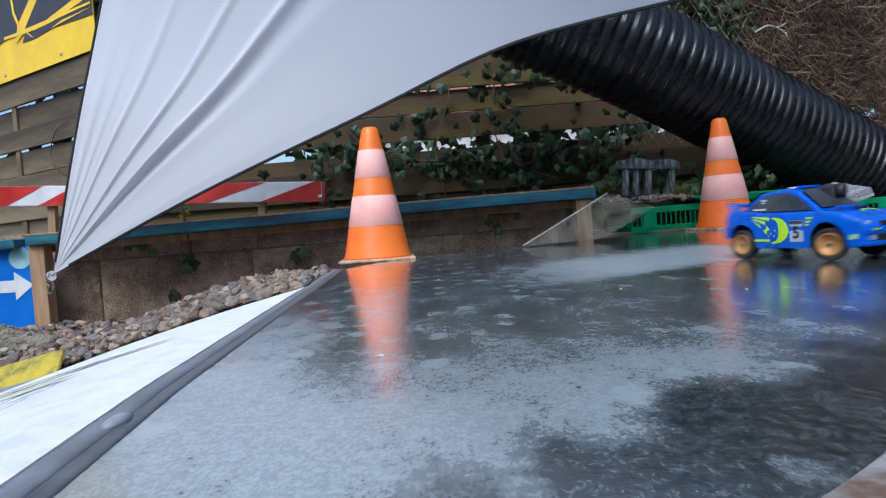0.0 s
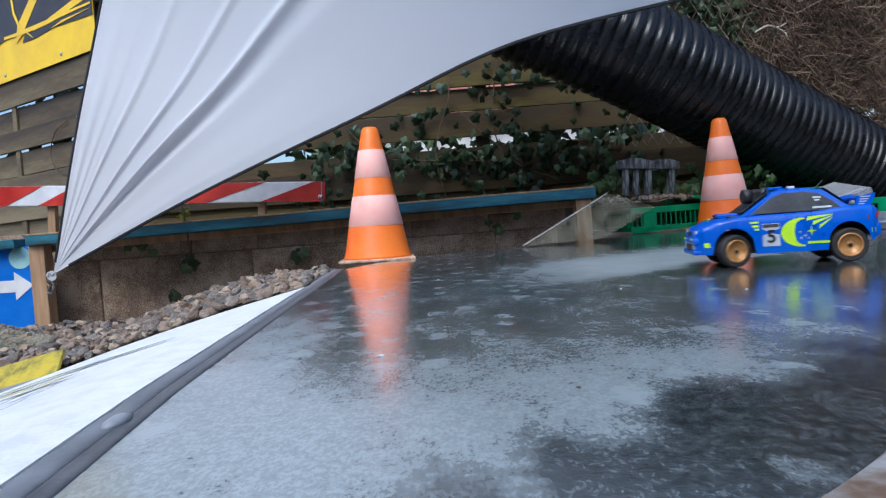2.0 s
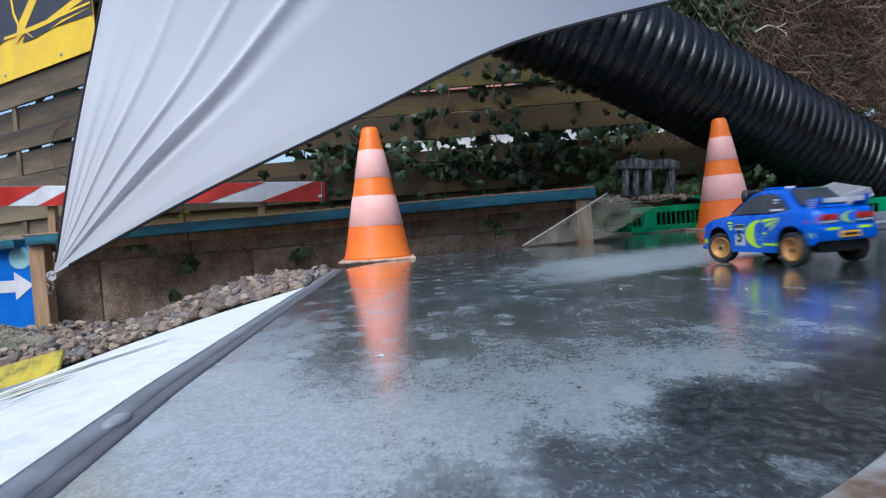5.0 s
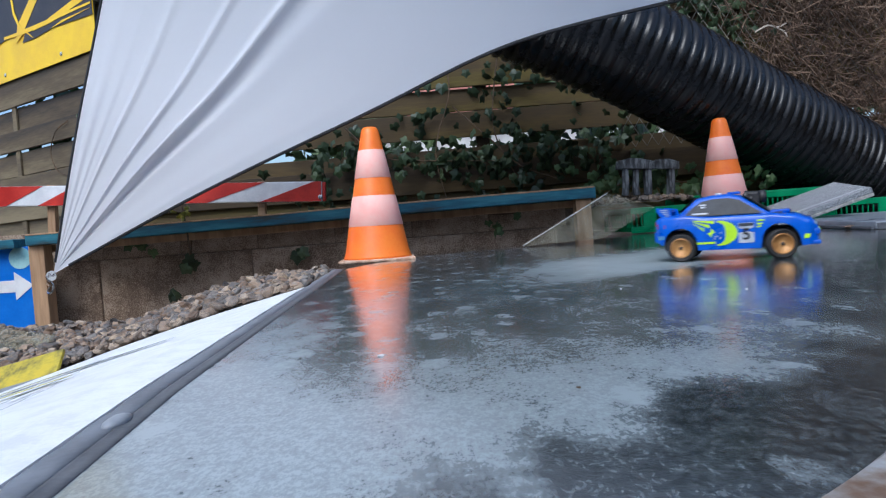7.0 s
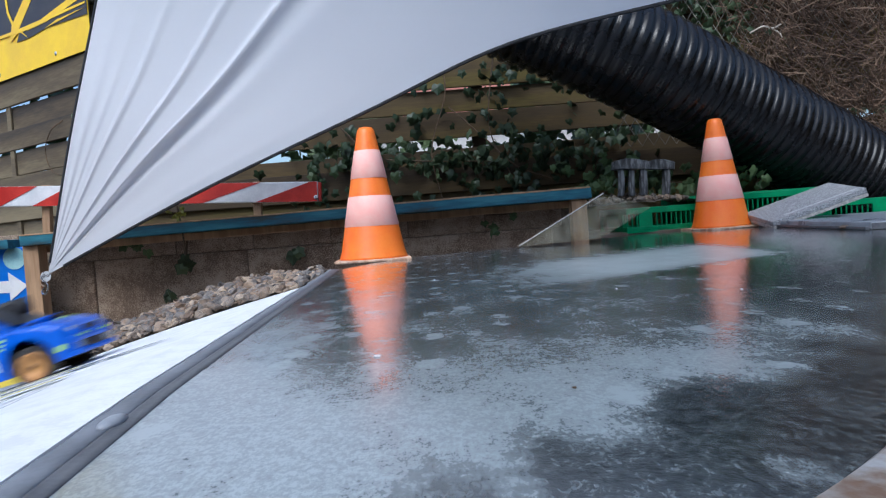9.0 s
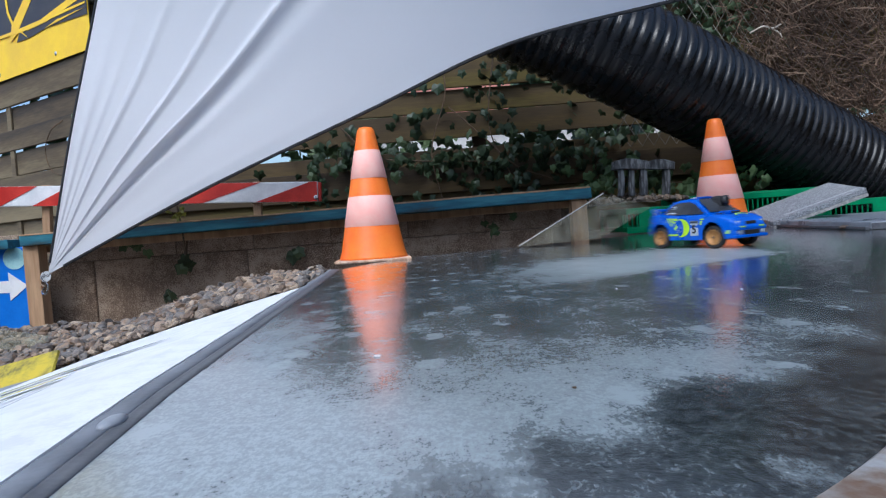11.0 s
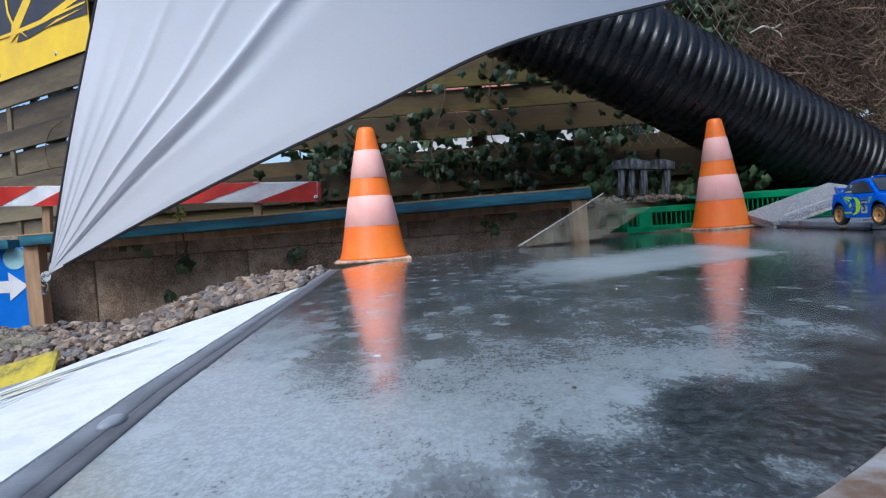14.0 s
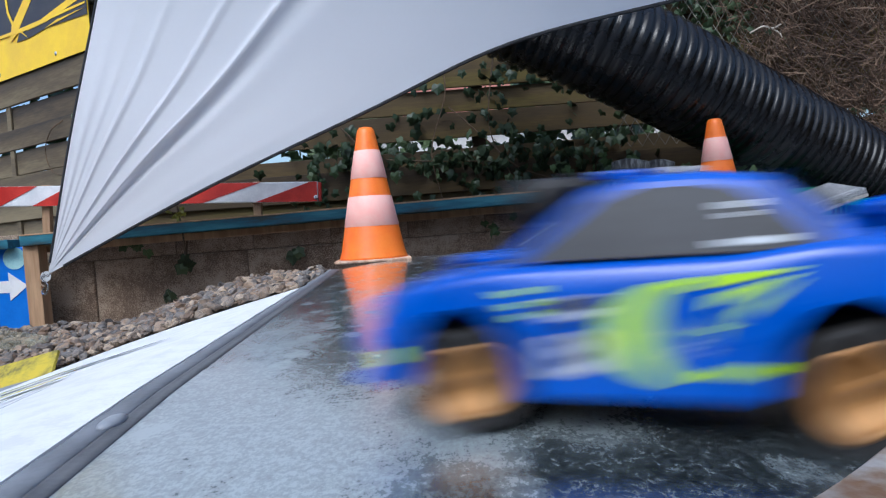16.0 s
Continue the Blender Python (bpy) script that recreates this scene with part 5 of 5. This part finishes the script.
    # small camera taped to the windscreen
    c = part("action_camera", box(0.034, 0.036, 0.034, (0.058, 0.026, 0.152), 0.007, turn=Matrix.Rotation(radians(14), 4, "Z")), BLACK, car, "small black camera taped to the windscreen")
    bm = lathe([(0.0155, 0), (0.0165, 0.018), (0.012, 0.020), (0.005, 0.018)], 20)
    bmesh.ops.transform(bm, verts=bm.verts, matrix=pose(0.073, 0.030, 0.154, 0, 90, 14))
    part("lens", bm, BLACK, c, smooth=True)
    bm = bmesh.new()
    bmesh.ops.create_icosphere(bm, subdivisions=3, radius=0.021, matrix=Matrix.Translation((0.050, 0.026, 0.149)))
    for v in bm.verts:
        v.co += (v.co - Vector((0.050, 0.026, 0.149))) * 0.5 * noise.noise(v.co * 70)
    part("tape", bm, BLACK, c, "crumpled black tape")
    for x, y, nm in ((AXLE, -TRACK_W, "front_wheel"), (AXLE, TRACK_W, "front_wheel"), (-AXLE, -TRACK_W, "rear_wheel"), (-AXLE, TRACK_W, "rear_wheel")):
        wheel(car, x, y, nm)
    for o in car.children_recursive:
        if o.type == "MESH" and o.parent == car or o.name.startswith(("lens", "tape", "print_bar", "plate_bar")):
            if o.name.startswith("numeral"):
                o.location.z *= 1.12
            else:
                o.data.transform(Matrix.Diagonal((1, 1, 1.12, 1)))
    return car


# ---- the place ----
ground()
track()
lane()
gravel()
block_wall()
bench()
sky_block_walls()
fence()
banner()
barrier_board()
sign()
sail()
drain_pipe()
structure(part("planting_bed", box(0.95, 1.2, 0.47, (1.42, 4.95, -0.22), 0.01), EARTH), "raised bed of dark earth behind the track", "planting bed")
structure(part("planting_bed", box(2.2, 1.2, 0.38, (3.02, 4.97, -0.265), 0.01), EARTH), "lower bed of dark earth under the green crates", "planting bed")
cone_at(-0.336, 3.37, 0.6, 4, "orange traffic cone with two pale bands at the gravel corner")
cone_at(1.83, 4.23, -0.6, 10, "orange traffic cone with two pale bands by the green crates", 1.75)
crate(site(0.985, 2.58, -0.045, 0, 0, 4), 0.41, 0.36, 0.105, "green plastic crate filled with pebbles behind the track")
crate_lid(site(1.40, 2.66, -0.105, 0, 0, -3), 0.60, 0.40)
crate(site(1.82, 2.66, -0.105, 0, 0, -10), 0.5, 0.3, 0.13, "green plastic crate behind the grey slab")
stone_ornament()
slabs()
acrylic()
crate_gravel()
plants()
wire_mesh()
dry_hedge()
far_side()
litter()
car_a = rally_car("blue toy rally car with lime crescents drifting on the wet track")
car_b = copy_thing(car_a, pose(-2.5, 0.9, 0))
car_b["label"] = "blue toy rally car with lime crescents coming up the white ramp"


# ---- what moves ----
def motions():
    # seconds, x, y, height, heading, nose dip, lean
    spinning = [
        (0.0, 0.978, 1.765, 0.000, -66.9, 0.0, 0.0),
        (0.2, 0.957, 1.653, 0.000, -124.7, 0.0, 0.0),
        (0.4, 0.912, 1.665, 0.000, -173.5, 0.0, 0.0),
        (0.6, 0.885, 1.669, 0.000, -191.7, 0.0, 0.0),
        (0.8, 0.944, 1.725, 0.000, -294.1, 0.0, 0.0),
        (1.0, 0.903, 1.682, 0.000, -347.7, 0.0, 0.0),
        (1.2, 0.872, 1.656, 0.000, -387.5, 0.0, 0.0),
        (1.4, 0.924, 1.739, 0.000, -426.4, 0.0, 0.0),
        (1.6, 0.934, 1.687, 0.000, -497.7, 0.0, 0.0),
        (1.8, 0.899, 1.691, 0.000, -544.5, 0.0, 0.0),
        (2.0, 0.859, 1.673, 0.000, -551.7, 0.0, 0.0),
        (2.2, 0.910, 1.698, 0.000, -606.6, 0.0, 0.0),
        (2.4, 0.877, 1.659, 0.000, -657.9, 0.0, 0.0),
        (2.6, 0.883, 1.724, 0.000, -698.3, 0.0, 0.0),
        (2.8, 0.867, 1.707, 0.000, -722.7, 0.0, 0.0),
        (3.0, 0.843, 1.709, 0.000, -747.5, 0.0, 0.0),
        (3.2, 0.869, 1.719, 0.000, -770.7, 0.0, 0.0),
        (3.4, 0.900, 1.731, 0.000, -801.5, 0.0, 0.0),
        (3.6, 0.904, 1.693, 0.000, -828.8, 0.0, 0.0),
        (3.8, 0.941, 1.679, 0.000, -854.2, 0.0, 0.0),
        (4.0, 0.912, 1.650, 0.000, -869.7, 0.0, 0.0),
        (4.2, 0.899, 1.618, 0.000, -888.6, 0.0, 0.0),
        (4.9, 0.880, 1.670, 0.000, -965.0, 0.0, 0.0),
        (5.6, 0.800, 1.730, 0.000, -1038.0, 0.0, 0.0),
        (6.3, 0.719, 1.707, 0.000, -1096.3, 0.0, 0.0),
        (6.5, 0.723, 1.720, 0.000, -1102.0, 0.0, 0.0),
        (6.7, 0.782, 1.854, 0.000, -1107.2, 0.0, 0.0),
        (6.9, 0.812, 1.874, 0.000, -1112.7, 0.0, 0.0),
        (7.1, 0.879, 1.945, 0.000, -1104.3, 0.0, 0.0),
        (7.3, 0.964, 1.968, 0.000, -1131.6, 0.0, 0.0),
        (7.5, 1.057, 1.997, 0.000, -1148.4, 0.0, 0.0),
        (7.7, 1.133, 2.061, 0.000, -1150.8, 0.0, 0.0),
        (7.9, 1.219, 2.058, 0.000, -1160.0, 0.0, 0.0),
        (8.1, 1.263, 2.022, 0.000, -1167.3, 0.0, 0.0),
        (8.3, 1.396, 2.063, 0.000, -1156.7, 0.0, 0.0),
        (8.5, 1.422, 1.976, 0.000, -1160.3, 0.0, 0.0),
        (8.8, 1.580, 1.900, 0.000, -1166.0, 0.0, 0.0),
        (9.4, 2.100, 1.750, 0.000, -1170.0, 0.0, 0.0),
        (10.4, 3.000, 1.600, 0.000, -1160.0, 0.0, 0.0),
        (16.0, 3.000, 1.600, 0.000, -1160.0, 0.0, 0.0),
    ]
    arriving = [
        (0.0, -1.520, 1.410, -0.323, 2.0, -14.0, 0.0),
        (8.5, -1.500, 1.410, -0.315, 2.0, -14.0, 0.0),
        (8.7, -1.300, 1.410, -0.245, 2.0, -14.0, 0.0),
        (8.9, -1.060, 1.410, -0.168, 2.0, -14.0, 0.0),
        (9.0, -0.953, 1.410, -0.137, 2.0, -14.0, 0.0),
        (9.1, -0.880, 1.410, -0.117, 2.0, -14.0, 0.0),
        (9.2, -0.790, 1.410, -0.093, 2.0, -14.0, 0.0),
        (9.4, -0.530, 1.440, -0.028, 8.0, -13.0, 0.0),
        (9.7, -0.270, 1.460, 0.008, 14.0, -6.0, 0.0),
        (9.9, -0.020, 1.540, 0.000, 26.0, 0.0, 0.0),
        (10.3, 0.420, 1.910, 0.000, 28.0, 0.0, 0.0),
        (10.7, 0.800, 2.350, 0.000, 5.0, 0.0, 0.0),
        (11.0, 1.020, 2.520, 0.000, -65.0, 0.0, 0.0),
        (11.3, 1.191, 2.565, 0.000, -145.5, 0.0, 0.0),
        (11.5, 1.363, 2.641, 0.000, -164.7, 0.0, 0.0),
        (11.7, 1.440, 2.631, 0.000, -194.2, 0.0, 0.0),
        (11.9, 1.551, 2.721, 0.000, -219.7, 0.0, 0.0),
        (12.1, 1.511, 2.528, 0.000, -267.5, 0.0, 0.0),
        (12.3, 1.573, 2.542, 0.000, -306.5, 0.0, 0.0),
        (12.5, 1.671, 2.663, 0.000, -346.5, -7.0, 0.0),
        (12.7, 1.898, 3.016, 0.000, -363.0, -11.0, 0.0),
        (12.9, 2.242, 3.508, 0.036, -392.8, 0.0, 0.0),
        (13.1, 2.220, 3.373, 0.036, -416.2, 0.0, 0.0),
        (13.3, 2.085, 3.146, 0.036, -431.2, 0.0, 0.0),
        (13.5, 2.076, 3.136, 0.036, -436.2, 0.0, 0.0),
        (13.7, 2.017, 3.021, 0.036, -439.4, 0.0, 0.0),
        (13.9, 1.820, 2.693, 0.036, -446.6, 0.0, 0.0),
        (14.1, 1.724, 2.531, 0.030, -456.9, 0.0, 0.0),
        (14.5, 1.854, 2.672, 0.010, -467.8, 0.0, 0.0),
        (14.9, 1.607, 2.217, 0.000, -479.0, 0.0, 0.0),
        (15.2, 1.280, 1.640, 0.000, -502.8, 0.0, 0.0),
        (15.4, 0.983, 1.219, 0.000, -512.1, 0.0, 0.0),
        (15.6, 0.650, 0.897, 0.000, -521.8, 0.0, 0.0),
        (15.7, 0.535, 0.830, 0.000, -528.7, 0.0, 0.0),
        (15.8, 0.412, 0.714, 0.000, -539.9, 0.0, 0.0),
        (15.9, 0.298, 0.602, 0.000, -553.0, 0.0, 0.0),
        (16.0, 0.166, 0.524, 0.000, -562.0, 0.0, 0.0),
    ]
    for car, rows, steer in ((car_a, spinning, 20), (car_b, arriving, 8)):
        walk(car, [(t, pose(x, y, z) @ pose(0, 0, 0, 0, 0, h) @ pose(0, 0, 0, lean, dip, 0)) for t, x, y, z, h, dip, lean in rows])
        rolling = (lambda t: t < 9.2) if car is car_a else (lambda t: 8.6 < t < 12.9 or t > 15.0)
        for w in [c for c in car.children if "wheel" in c.name]:
            x, y, z = w.location
            turn, keys = 0.0, []
            for i in range(161):
                t = i / 10
                if rolling(t):
                    turn += 62
                keys.append((t, pose(x, y, z, 0, 0, steer if x > 0 else 0) @ pose(0, 0, 0, 0, turn, 0)))
            walk(w, keys)


motions()
